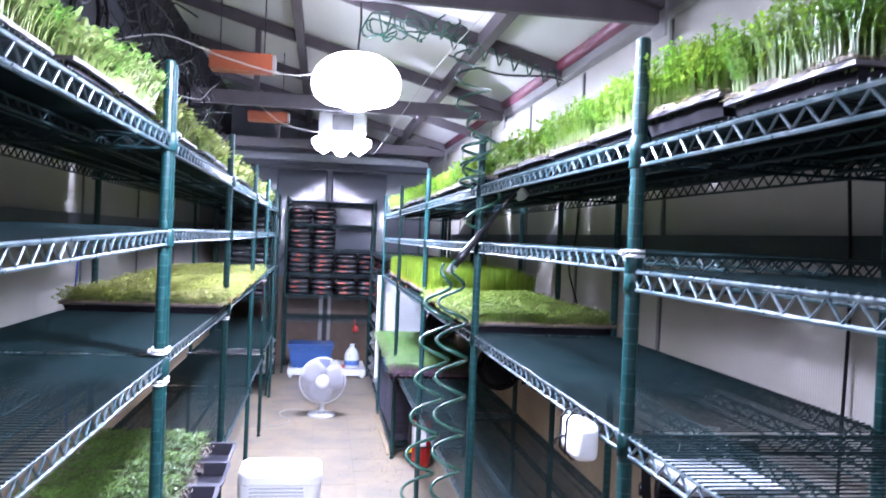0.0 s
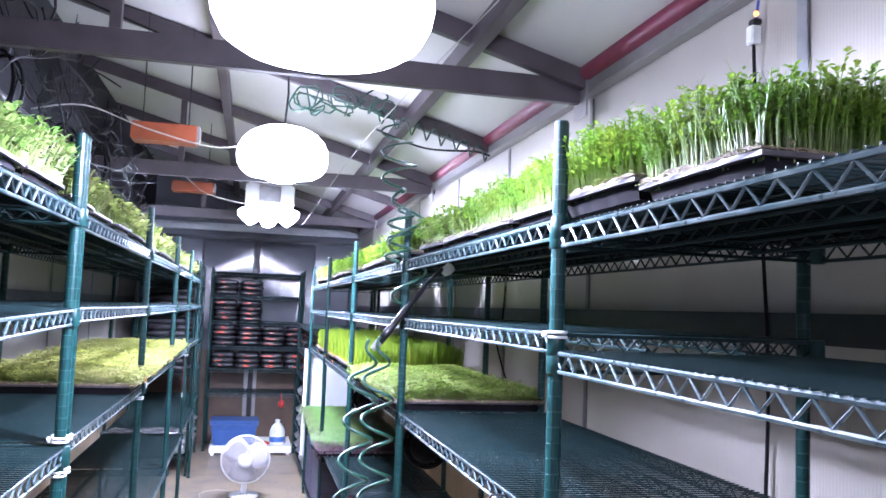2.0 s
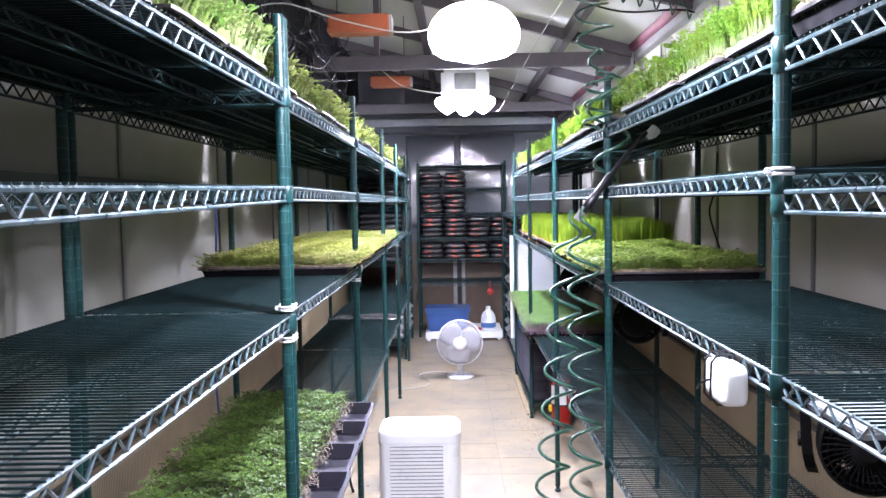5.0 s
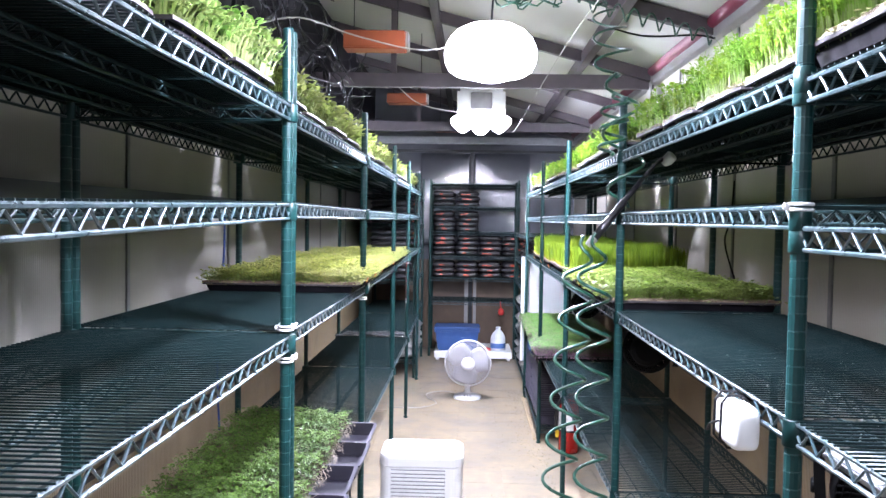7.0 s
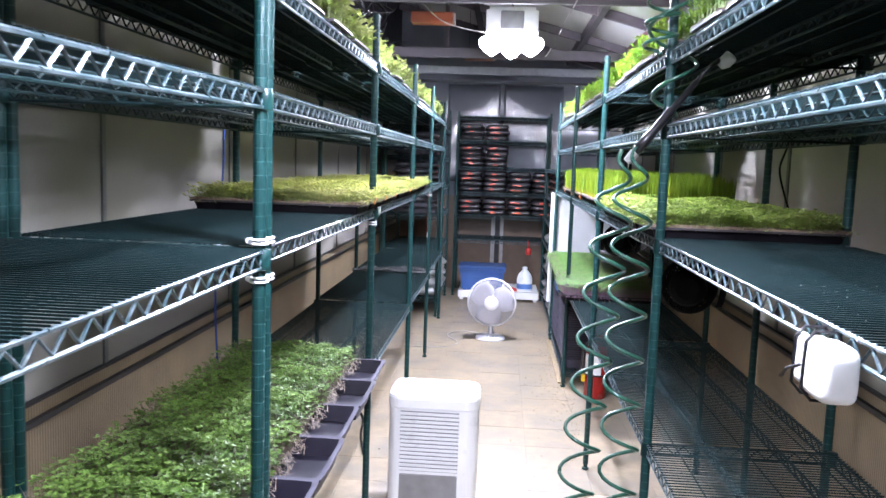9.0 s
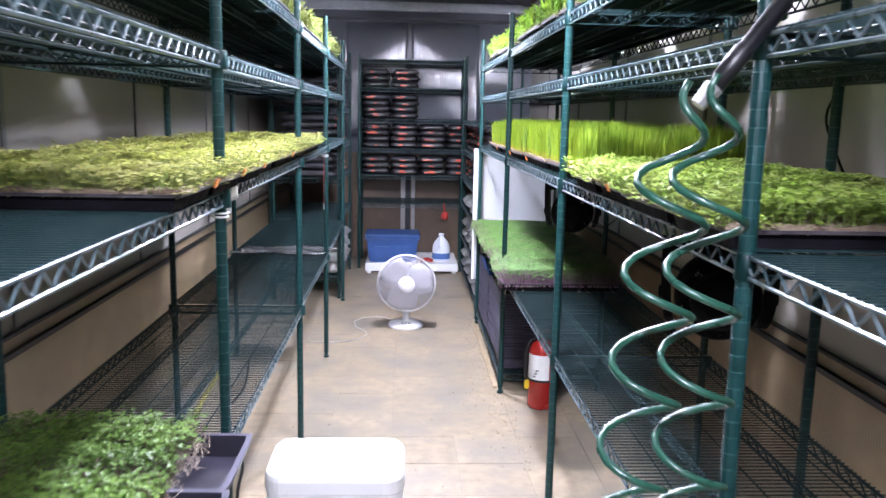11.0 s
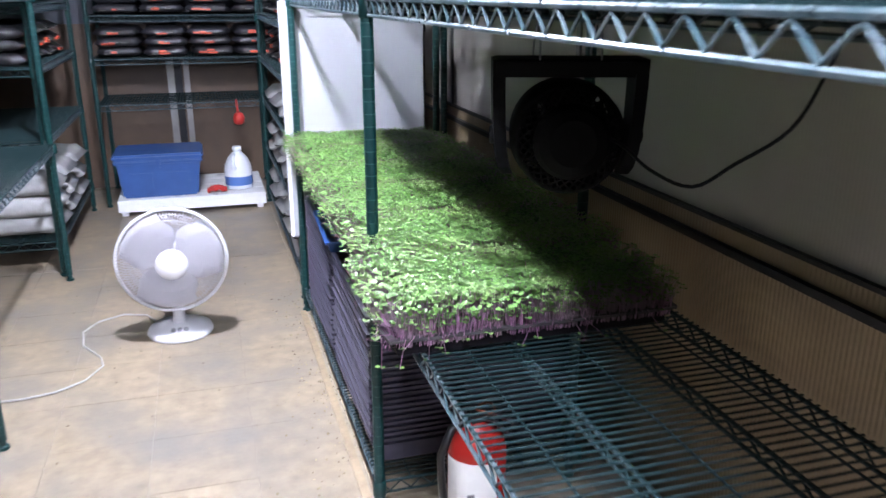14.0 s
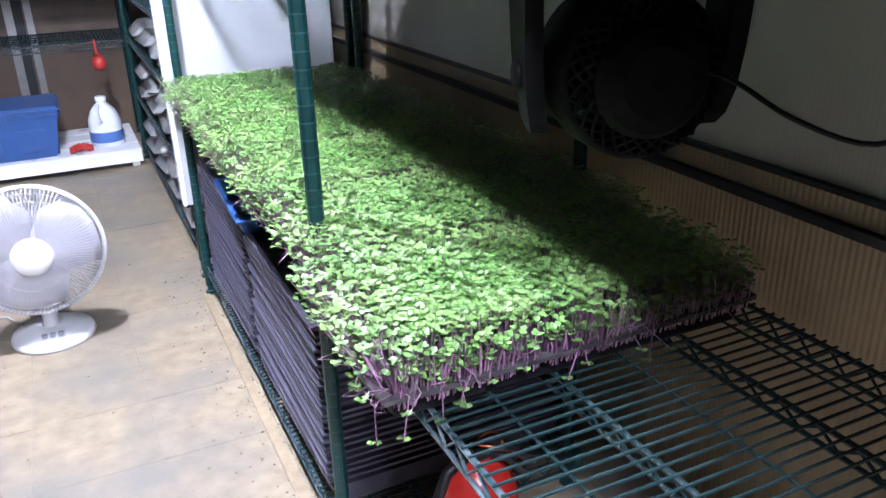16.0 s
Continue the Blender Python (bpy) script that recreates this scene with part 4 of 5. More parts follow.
def bag_mesh(l, w, h, seed):
    """A slumped, creased pillow bag lying flat; its front is the -y end."""
    r = random.Random(seed)
    bm = bmesh.new()
    bmesh.ops.create_grid(bm, x_segments=9, y_segments=9, size=0.5)
    top = list(bm.verts)
    ph = [r.uniform(0, 6.3) for _ in range(4)]
    for v in top:
        x, y = v.co.x * 2, v.co.y * 2
        edge = max(0.0, (1 - abs(x) ** 7)) * max(0.0, (1 - abs(y) ** 6))
        bump = 0.10 * math.sin(5 * x + ph[0]) * math.cos(4 * y + ph[1]) + 0.06 * math.sin(11 * y + ph[2])
        v.co = Vector((x * w / 2, y * l / 2, h * (0.42 + 0.58 * edge ** 0.4 * (0.86 + bump))))
    g = bmesh.ops.duplicate(bm, geom=bm.verts[:] + bm.edges[:] + bm.faces[:])
    low = [e for e in g["geom"] if isinstance(e, bmesh.types.BMVert)]
    for v in low:
        v.co.z = h * 0.42 - (v.co.z - h * 0.42) * 0.72
    bmesh.ops.reverse_faces(bm, faces=[e for e in g["geom"] if isinstance(e, bmesh.types.BMFace)])
    bmesh.ops.remove_doubles(bm, verts=bm.verts[:], dist=1e-4)
    for v in bm.verts:
        v.co.z = max(v.co.z, 0.0)
    return bm


BAGS = []
for k in range(3):
    ob = part("soil_bag", bag_mesh(0.40, 0.245, 0.062, k), M["bag"], smooth=True)
    BAGS.append(ob.data)
    bpy.data.objects.remove(ob)
PRINTS, MARKS = [], []
for k in range(10):
    r = random.Random(40 + k)
    bm = bmesh.new()
    x, w, z = r.uniform(-0.09, 0.03), r.uniform(0.024, 0.058), r.uniform(0.014, 0.032)
    box(bm, x, x + w, -0.2075, -0.196, z, z + (r.uniform(0.009, 0.015) if k < 6 else 0.003), 0.001)
    ob = part("print", bm, M["bagred"] if k < 6 else M["bagpale"])
    (PRINTS if k < 6 else MARKS).append(ob.data)
    bpy.data.objects.remove(ob)
rb = random.Random(77)


def bag_stack(x, y, z, count, turn, red=0.7, label="black plastic soil bag with red print, lying flat", mat=None):
    for i in range(count):
        b = new("soil_bag", rb.choice(BAGS))
        b.matrix_basis = pose(x + rb.uniform(-0.008, 0.008), y + rb.uniform(-0.012, 0.012), z + i * 0.0535, rb.uniform(-1, 1), rb.uniform(-1.2, 1.2), turn + rb.uniform(-3, 3))
        tagged(b, label, "soil bag", "stacked soil bags")
        for mark in rb.sample(PRINTS, rb.choice((1, 2, 3)) if rb.random() < red + 0.15 else 0):
            p = new("print", mark)
            p.parent = b
            tagged(p, "faded red printed mark")
        for mark in rb.sample(MARKS, 2):
            p = new("print", mark)
            p.parent = b
            tagged(p, "small pale printed line")


for lv, cols, cnt in ((1.61, 2, 3), (1.34, 2, 4), (1.08, 4, 4), (0.845, 4, 3)):
    for c in range(cols):
        xx = -0.325 + 0.252 * c
        bag_stack(xx, 7.64, lv + 0.008, cnt, 0, 0.75 if lv < 1.5 else 0.4)
for lv, cnt in ((1.69, 3), (1.42, 4), (1.15, 4), (0.90, 3)):
    for c in range(4):
        yy = 6.34 + 0.262 * c
        bag_stack(-0.78, yy, lv + 0.008, cnt, 90, 0.45)
for lv, cnt in ((0.86, 3), (1.09, 4)):
    for c in range(5):
        bag_stack(0.67, 5.82 + 0.30 * c, lv + 0.008, cnt, -90, 0.4)
SACKS = []
for k in range(2):
    ob = part("sack", bag_mesh(0.46, 0.30, 0.10, 20 + k), M["sack"], smooth=True)
    SACKS.append(ob.data)
    bpy.data.objects.remove(ob)
for lv, cnt in ((0.10, 2), (0.36, 2), (0.63, 1)):
    for c in range(4):
        for i in range(cnt):
            s = new("sack", SACKS[(c + i) % 2])
            s.matrix_basis = pose(0.66, 5.84 + 0.36 * c, lv + 0.008 + i * 0.085, 0, rb.uniform(-2, 2), -90 + rb.uniform(-5, 5))
            tagged(s, "pale grey woven sack lying on the rack", "sack", "pale sacks")
for c in range(3):
    for i in range(3):
        s = new("sack", SACKS[(c + i) % 2])
        s.matrix_basis = pose(-0.76, 6.40 + 0.34 * c, 0.168 + i * 0.085, 0, rb.uniform(-2, 2), 90 + rb.uniform(-5, 5))
        tagged(s, "pale grey woven sack lying on the rack", "sack", "pale sacks")

# ---- end wall group: platform, tote, jug, scoop ----
plat = thing("low_platform", pose(0.0, 7.15, 0), "low white painted slatted platform on the floor", "platform")
for k in range(4):
    boxm("slat", (-0.40, 0.41, 0.0 + 0.155 * k, 0.145 + 0.155 * k, 0.075, 0.095), M["white"], plat, 0.003)
boxm("skirt", (-0.40, 0.41, 0.004, 0.024, 0.028, 0.074), M["white"], plat, 0.002)
for x in (-0.385, 0.36):
    for y in (0.03, 0.53):
        boxm("foot", (x, x + 0.035, y, y + 0.05, 0.0, 0.074), M["white"], plat, 0.002)

tote = thing("storage_tote", pose(-0.165, 7.35, 0.095), "lidded blue plastic storage tote standing on the platform", "tote")
bm = bmesh.new()
box(bm, -0.225, 0.225, -0.165, 0.165, 0.0, 0.205, 0.012)
for v in bm.verts:
    k = 0.90 + 0.10 * min(1, v.co.z / 0.205)
    v.co.x *= k
    v.co.y *= k
part("body", bm, M["blue"], tote)
for x0, x1 in ((-0.16, -0.03), (0.03, 0.16)):
    boxm("panel", (x0, x1, -0.1655, -0.155, 0.04, 0.15), M["blue"], tote, 0.006)
boxm("lip", (-0.238, 0.238, -0.178, 0.178, 0.195, 0.215), M["blue"], tote, 0.006)
bm = bmesh.new()
box(bm, -0.243, 0.243, -0.183, 0.183, 0.216, 0.250, 0.012)
part("lid", bm, M["blue"], tote, "blue snap-on lid")
boxm("latch", (-0.012, 0.012, -0.190, -0.179, 0.16, 0.235), M["blue"], tote, 0.003)

jug = thing("bleach_jug", pose(0.27, 7.32, 0.095), "white plastic jug with blue label on the platform", "jug")
bm = bmesh.new()
lathe(bm, [(0.070, 0.0), (0.078, 0.008), (0.079, 0.11), (0.075, 0.14), (0.058, 0.178), (0.034, 0.205), (0.022, 0.215), (0.022, 0.225)], 28)
part("body", bm, M["jug"], jug, "", True)
bm = bmesh.new()
lathe(bm, [(0.0795, 0.025), (0.0802, 0.027), (0.0802, 0.075), (0.0795, 0.077)], 28)
part("label", bm, M["bluelabel"], jug, "blue and white printed label", True)
bm = bmesh.new()
lathe(bm, [(0.025, 0.224), (0.026, 0.226), (0.026, 0.244), (0.022, 0.247)], 20)
part("cap", bm, M["jug"], jug, "white screw cap", True)
bm = bmesh.new()
tube(bm, [(-0.02, -0.03, 0.205), (-0.03, -0.064, 0.188), (-0.03, -0.080, 0.155), (-0.02, -0.078, 0.125)], 0.011, 8)
part("handle", bm, M["jug"], jug, "", True)

cloth = thing("red_cloth", pose(0.14, 7.24, 0.095), "crumpled red rag on the white platform", "rag")
bm = bmesh.new()
bmesh.ops.create_grid(bm, x_segments=10, y_segments=8, size=0.5)
for v in bm.verts:
    x, y = v.co.x, v.co.y
    v.co = Vector((x * 0.11, y * 0.09, 0.004 + 0.028 * max(0, 1 - 2.6 * (x * x + y * y)) + 0.007 * math.sin(17 * x) * math.cos(14 * y) + 0.007))
ob = part("fabric", bm, M["scoop"], cloth)
ob.modifiers.new("thick", "SOLIDIFY").thickness = 0.003

scoop = thing("scoop", pose(0.30, 7.405, 0.50), "red plastic scoop hanging from the rack shelf", "scoop")
bm = bmesh.new()
lathe(bm, [(0.012, -0.045), (0.030, -0.035), (0.034, -0.005), (0.026, 0.02), (0.012, 0.028)], 16)
part("bowl", bm, M["scoop"], scoop, "", True)
bm = bmesh.new()
tube(bm, [(0, 0, 0.02), (-0.006, 0, 0.06), (-0.008, 0, 0.105)], [0.009, 0.007, 0.006], 8)
part("handle", bm, M["scoop"], scoop, "", True)

# ---- white panel, extinguisher, stacked trays ----
panel = thing("partition_board", pose(0, 5.515, 0), "white board standing across the end of the rack", "panel")
boxm("board", (0.405, 0.925, 0.0, 0.03, 0.30, 1.172), M["board"], panel, 0.003)
boxm("edge_strip", (0.392, 0.404, -0.004, 0.045, 0.30, 1.172), M["white"], panel, 0.002)
for x in (0.50, 0.86):
    boxm("batten", (x, x + 0.03, 0.031, 0.05, 0.106, 1.16), M["white"], panel, 0.002)

ext = thing("fire_extinguisher", pose(0.605, 3.92, 0), "red fire extinguisher with white label under the shelf", "extinguisher")
bm = bmesh.new()
lathe(bm, [(0.050, 0.0), (0.060, 0.005), (0.064, 0.016), (0.064, 0.275), (0.058, 0.305), (0.040, 0.328), (0.022, 0.338), (0.020, 0.345)], 32)
part("cylinder", bm, M["extred"], ext, "", True)
bm = bmesh.new()
vs = [[bm.verts.new((0.0648 * math.cos(a), 0.0648 * math.sin(a), z)) for a in [math.radians(180 + 8 * k) for k in range(15)]] for z in (0.152, 0.272)]
for k in range(14):
    bm.faces.new((vs[0][k], vs[0][k + 1], vs[1][k + 1], vs[1][k]))
lab = part("label", bm, M["label"], ext, "white instruction label")
lab.modifiers.new("thick", "SOLIDIFY").thickness = 0.0008
for k, z in enumerate((0.165, 0.18, 0.195)):
    a = math.radians(232 + 6 * k)
    boxm("print", (0.0653 * math.cos(a) - 0.012, 0.0653 * math.cos(a) + 0.012, 0.0653 * math.sin(a) - 0.001, 0.0653 * math.sin(a) + 0.001, z, z + 0.006), M["bar"], ext, 0, "unreadable grey print bar")
bm = bmesh.new()
lathe(bm, [(0.0652, 0.140), (0.0662, 0.142), (0.0662, 0.149), (0.0652, 0.151)], 32)
part("band", bm, M["black"], ext, "black strap band")
boxm("hose_clip", (-0.086, -0.064, -0.035, -0.012, 0.10, 0.145), M["yellow"], ext, 0.004, "yellow tag clip")
bm = bmesh.new()
tube(bm, [(-0.02, 0, 0.345), (-0.06, -0.01, 0.335), (-0.085, -0.015, 0.28), (-0.083, -0.015, 0.21), (-0.078, -0.02, 0.15)], 0.009, 8)
part("hose", bm, M["black"], ext, "", True)
bm = bmesh.new()
box(bm, -0.02, 0.02, -0.02, 0.02, 0.342, 0.364, 0.004)
tube(bm, [(0, 0.0, 0.36), (0.03, -0.04, 0.372), (0.05, -0.09, 0.375)], 0.007, 6)
tube(bm, [(0, 0.0, 0.352), (0.03, -0.04, 0.352), (0.045, -0.08, 0.342)], 0.006, 6)
part("valve", bm, M["black"], ext, "black squeeze lever valve")
bm = bmesh.new()
tube(bm, [(0.02 * math.cos(a) + 0.01, 0.02 * math.sin(a) - 0.02, 0.378 + 0.004 * math.sin(2 * a)) for a in [k * 0.5 for k in range(13)]], 0.0022, 6)
part("pull_ring", bm, M["orange"], ext, "orange pull pin ring")

bm = tray_mesh(0.055)
nest = part("tray", bm, M["tray_stack"])
nest.data.materials.append(M["tray_stack"])
NEST = nest.data
bpy.data.objects.remove(nest)
for (x, y, z0, n, step), top in (((0.565, 4.44, 0.107, 24, 0.0145), "soil"), ((0.565, 5.02, 0.107, 23, 0.0160), "blue"), ((0.80, 4.44, 0.107, 20, 0.0150), ""), ((0.80, 5.02, 0.107, 22, 0.0150), "")):
    st = thing("tray_stack", pose(x, y, z0, 0, 0, 90), "nested stack of empty black seedling trays", "tray stack", "stacked empty trays")
    for i in range(n):
        t = new("tray", NEST)
        t.parent = st
        t.matrix_basis = pose(rb.uniform(-0.003, 0.003), rb.uniform(-0.003, 0.003), i * step, 0, 0, rb.uniform(-0.6, 0.6))
    if top == "soil":
        v, f = soil_mesh(n * step + 0.025, random.Random(8))
        raw("soil", v, f, M["soil"], st, "dry leftover soil and roots")
    if top == "blue":
        tb = tagged(part("seedling_tray", tray_mesh(0.04, 0.23, 0.20), M["blue"]), "blue plastic tray tipped on the tray stack", "seedling tray")
        tb.data.materials.append(M["blue"])
        tb.matrix_basis = pose(x - 0.060, y - 0.25, z0 + n * step + 0.035, 0, -8, 90)

# ---- dehumidifier ----
def rounded_prism(bm, w, d, r, levels):
    """A block with rounded upright edges; levels are (height, inset)."""
    rings = []
    for z, inset in levels:
        ring = []
        for cx, cy, a0 in ((1, 1, 0), (-1, 1, 90), (-1, -1, 180), (1, -1, 270)):
            for k in range(7):
                a = math.radians(a0 + 15 * k)
                ring.append(bm.verts.new((cx * (w - r) + (r - inset) * math.cos(a), cy * (d - r) + (r - inset) * math.sin(a), z)))
        rings.append(ring)
    n = len(rings[0])
    for a, b in zip(rings, rings[1:]):
        for k in range(n):
            bm.faces.new((a[k], a[(k + 1) % n], b[(k + 1) % n], b[k]))
    bm.faces.new(rings[0][::-1])
    bm.faces.new(rings[-1])


deh = thing("dehumidifier", pose(-0.232, 2.25, 0) @ Matrix.Diagonal((0.955, 1, 1, 1)), "white plastic dehumidifier with louvred front on the floor", "dehumidifier")
bm = bmesh.new()
rounded_prism(bm, 0.182, 0.122, 0.055, ((0.03, 0.006), (0.04, 0.0), (0.435, 0.0)))
part("body", bm, M["white"], deh)
bm = bmesh.new()
rounded_prism(bm, 0.186, 0.126, 0.058, ((0.436, 0.004), (0.441, 0.0), (0.474, 0.0), (0.486, 0.004), (0.492, 0.014)))
part("top_cover", bm, M["white"], deh, "white rounded top cover")
boxm("handle_slot", (-0.115, 0.105, 0.062, 0.088, 0.486, 0.4935), M["trackpale"], deh, 0.004, "grey carrying slot")
boxm("badge", (-0.012, 0.008, -0.005, 0.007, 0.4922, 0.4935), M["bar"], deh)
boxm("grille_back", (-0.130, 0.105, -0.1232, -0.118, 0.19, 0.428), M["trackpale"], deh, 0.0, "grey recess behind the louvres")
for k in range(15):
    boxm("louvre", (-0.130, 0.105, -0.131, -0.1235, 0.194 + 0.0157 * k, 0.2045 + 0.0157 * k), M["white"], deh, 0.002)
boxm("bucket", (-0.130, 0.105, -0.1255, -0.118, 0.05, 0.178), M["trackpale"], deh, 0.003, "grey water bucket window")
for x in (-0.14, 0.14):
    for y in (-0.08, 0.08):
        bm = bmesh.new()
        lathe(bm, [(0.018, 0.0), (0.02, 0.01), (0.014, 0.032)], 12)
        c = part("caster", bm, M["black"], deh)
        c.location = (x, y, 0)

# ---- white table fan ----
fan = thing("table_fan", pose(-0.045, 5.41, 0), "white plastic table fan standing on the floor", "fan")
bm = bmesh.new()
lathe(bm, [(0.115, 0.0), (0.118, 0.006), (0.112, 0.022), (0.06, 0.034), (0.035, 0.042)], 32)
part("base", bm, M["fog"], fan, "", True)
bm = bmesh.new()
lathe(bm, [(0.026, 0.036), (0.022, 0.07), (0.022, 0.17), (0.026, 0.19)], 16)
part("neck", bm, M["fog"], fan, "", True)
for k in range(3):
    boxm("button", (-0.03 + 0.022 * k, -0.014 + 0.022 * k, -0.075, -0.058, 0.028, 0.040), M["trackpale"], fan, 0.002)
HZ, HY, CR = 0.306, -0.085, 0.186
bm = bmesh.new()
lathe(bm, [(0.045, 0.0), (0.052, 0.01), (0.052, 0.09), (0.035, 0.12)], 20, "y", (0, HY + 0.04, HZ))
part("motor", bm, M["fog"], fan, "", True)
for k in range(3):
    bm = bmesh.new()
    a0 = 2 * math.pi * k / 3 + 0.3
    rows = []
    for i in range(7):
        rr = 0.03 + 0.146 * i / 6
        half = 0.62 + 0.42 * math.sin(math.pi * min(1, i / 6 + 0.12))
        rows.append([bm.verts.new((rr * math.cos(a0 + s * half), HY + 0.012 * s, HZ + rr * math.sin(a0 + s * half))) for s in (-1, -0.5, 0, 0.5, 1)])
    for a, b in zip(rows, rows[1:]):
        for i in range(4):
            bm.faces.new((a[i], a[i + 1], b[i + 1], b[i]))
    blade = part("blade", bm, M["fanblade"], fan, "moulded white fan blade, coloured grey as shadowed", True)
    blade.modifiers.new("thick", "SOLIDIFY").thickness = 0.003
for name, sgn in (("front_guard", -1), ("rear_guard", 1)):
    bm = bmesh.new()
    for k in range(104):
        a = 2 * math.pi * k / 104
        pts = []
        for i in range(6):
            f = i / 5
            rr = 0.050 + (CR - 0.050) * f
            pts.append((rr * math.cos(a + 0.12 * f * sgn), HY + sgn * 0.052 * math.sqrt(max(0, 1 - (f * 0.97) ** 4)), HZ + rr * math.sin(a + 0.12 * f * sgn)))
        tube(bm, pts, 0.0013, 4, False)
    for rr, yy in ((0.10, 0.051), (0.155, 0.040)):
        tube(bm, [(rr * math.cos(a), HY + sgn * yy, HZ + rr * math.sin(a)) for a in [2 * math.pi * k / 40 for k in range(41)]], 0.0014, 5, False)
    tagged(part(name, bm, M["fanmesh"], fan, "fine white wire fan guard"), "fine white wire fan guard", kind="stuff")
bm = bmesh.new()
tube(bm, [(CR * math.cos(a), HY, HZ + CR * math.sin(a)) for a in [2 * math.pi * k / 64 for k in range(65)]], 0.0062, 8, False)
part("guard_ring", bm, M["fog"], fan, "", True)
bm = bmesh.new()
lathe(bm, [(0.020, -0.066), (0.046, -0.062), (0.055, -0.052), (0.055, -0.046)], 28, "y", (0, HY, HZ))
part("hub_cap", bm, M["fog"], fan, "plain white centre cap", True)
bm = bmesh.new()
tube(bm, [(-0.08, 0.08, 0.010), (-0.13, 0.19, 0.006), (-0.215, 0.22, 0.006), (-0.30, 0.17, 0.006), (-0.345, 0.08, 0.006), (-0.33, -0.05, 0.006), (-0.26, -0.17, 0.006), (-0.245, -0.24, 0.006), (-0.29, -0.34, 0.006), (-0.37, -0.40, 0.006), (-0.455, -0.42, 0.006), (-0.60, -0.42, 0.006)], 0.0034, 6)
part("power_cord", bm, M["whitecord"], fan, "", True)


# ---- black fans hung under the middle shelf ----
def shelf_fan(x, y, turn, shelf_z, size=0.86):
    """A black drum fan hung upside down on its U-shaped stand."""
    top = shelf_z - 0.076
    f = thing("drum_fan", pose(x, y, top, 0, 0, turn) @ Matrix.Scale(size, 4), "black plastic drum fan hung upside down under the shelf", "fan", "hanging black fans")
    w, c = 0.117, -0.134
    bm = bmesh.new()
    for s in (-1, 1):
        rows = []
        for z, out, half in ((0.0, 0.006, 0.040), (-0.05, 0.006, 0.038), (-0.11, 0.004, 0.034), (-0.16, 0.0, 0.030), (-0.19, -0.006, 0.022), (-0.205, -0.012, 0.010)):
            xo = s * (w + out)
            rows.append([bm.verts.new(p) for p in ((xo - 0.011, -half, z), (xo + 0.011, -half, z), (xo + 0.011, half, z), (xo - 0.011, half, z))])
        for a, b in zip(rows, rows[1:]):
            for k in range(4):
                bm.faces.new((a[k], a[(k + 1) % 4], b[(k + 1) % 4], b[k]))
        bm.faces.new(rows[0])
        bm.faces.new(rows[-1][::-1])
    box(bm, -w - 0.017, w + 0.017, -0.042, 0.042, -0.030, 0.002, 0.006)
    bmesh.ops.recalc_face_normals(bm, faces=bm.faces)
    part("stand", bm, M["fanblack"], f)
    for sx in (-0.05, 0.055):
        bm = bmesh.new()
        tube(bm, [(sx, -0.044, -0.026), (sx + 0.004, -0.045, 0.01), (sx - 0.002, -0.02, 0.078), (sx, 0.02, 0.078), (sx, 0.044, 0.0)], 0.002, 6, False)
        part("hook", bm, M["alu"], f, "bent wire hook")
    for s in (-1, 1):
        bm = bmesh.new()
        lathe(bm, [(0.016, 0.0), (0.017, 0.006), (0.014, 0.010)], 14, "x", (0, 0, 0))
        kn = part("knob", bm, M["fanblack"], f, "", True)
        kn.matrix_basis = pose(s * (w + 0.010), 0, c, 0, 0, 0 if s > 0 else 180)
    bm = bmesh.new()
    lathe(bm, [(0.092, -0.055), (0.098, -0.050), (0.101, 0.0), (0.098, 0.050), (0.090, 0.062), (0.086, 0.060)], 40, "y", (0, 0, c))
    bmesh.ops.delete(bm, geom=[fc for fc in bm.faces if len(fc.verts) > 4], context="FACES")
    drum = part("drum", bm, M["fanblack"], f, "", True)
    drum.modifiers.new("thick", "SOLIDIFY").thickness = 0.004

    def dome(rr):
        return 0.060 + 0.030 * (1 - (rr / 0.10) ** 2)
    bm = bmesh.new()
    for sgn in (-1, 1):
        for k in range(30):
            a = 2 * math.pi * k / 30
            pts = []
            for i in range(5):
                rr = 0.045 + 0.046 * i / 4
                b = a + sgn * 0.16 * i
                pts.append((rr * math.cos(b), dome(rr), c + rr * math.sin(b)))
            tube(bm, pts, 0.0023, 4, False)
    lathe(bm, [(0.010, 0.106), (0.040, 0.103), (0.058, 0.094), (0.066, 0.084), (0.067, 0.060), (0.060, 0.010)], 28, "y", (0, 0, c))
    part("rear_grille", bm, M["blackgrille"], f, "black lattice grille round the motor cap")
    bm = bmesh.new()
    for k in range(36):
        a = 2 * math.pi * k / 36
        tube(bm, [(0.03 * math.cos(a), -0.062, c + 0.03 * math.sin(a)), (0.07 * math.cos(a + 0.18), -0.062, c + 0.07 * math.sin(a + 0.18)), (0.094 * math.cos(a + 0.3), -0.052, c + 0.094 * math.sin(a + 0.3))], 0.0022, 4, False)
    for rr in (0.05, 0.065, 0.08):
        tube(bm, [(rr * math.cos(a), -0.061, c + rr * math.sin(a)) for a in [2 * math.pi * k / 36 for k in range(37)]], 0.0018, 4, False)
    lathe(bm, [(0.02, -0.068), (0.034, -0.064), (0.036, -0.058)], 18, "y", (0, 0, c))
    part("grille", bm, M["blackgrille"], f, "black spiral wire grille")
    for k in range(4):
        bm = bmesh.new()
        a0 = math.pi / 2 * k
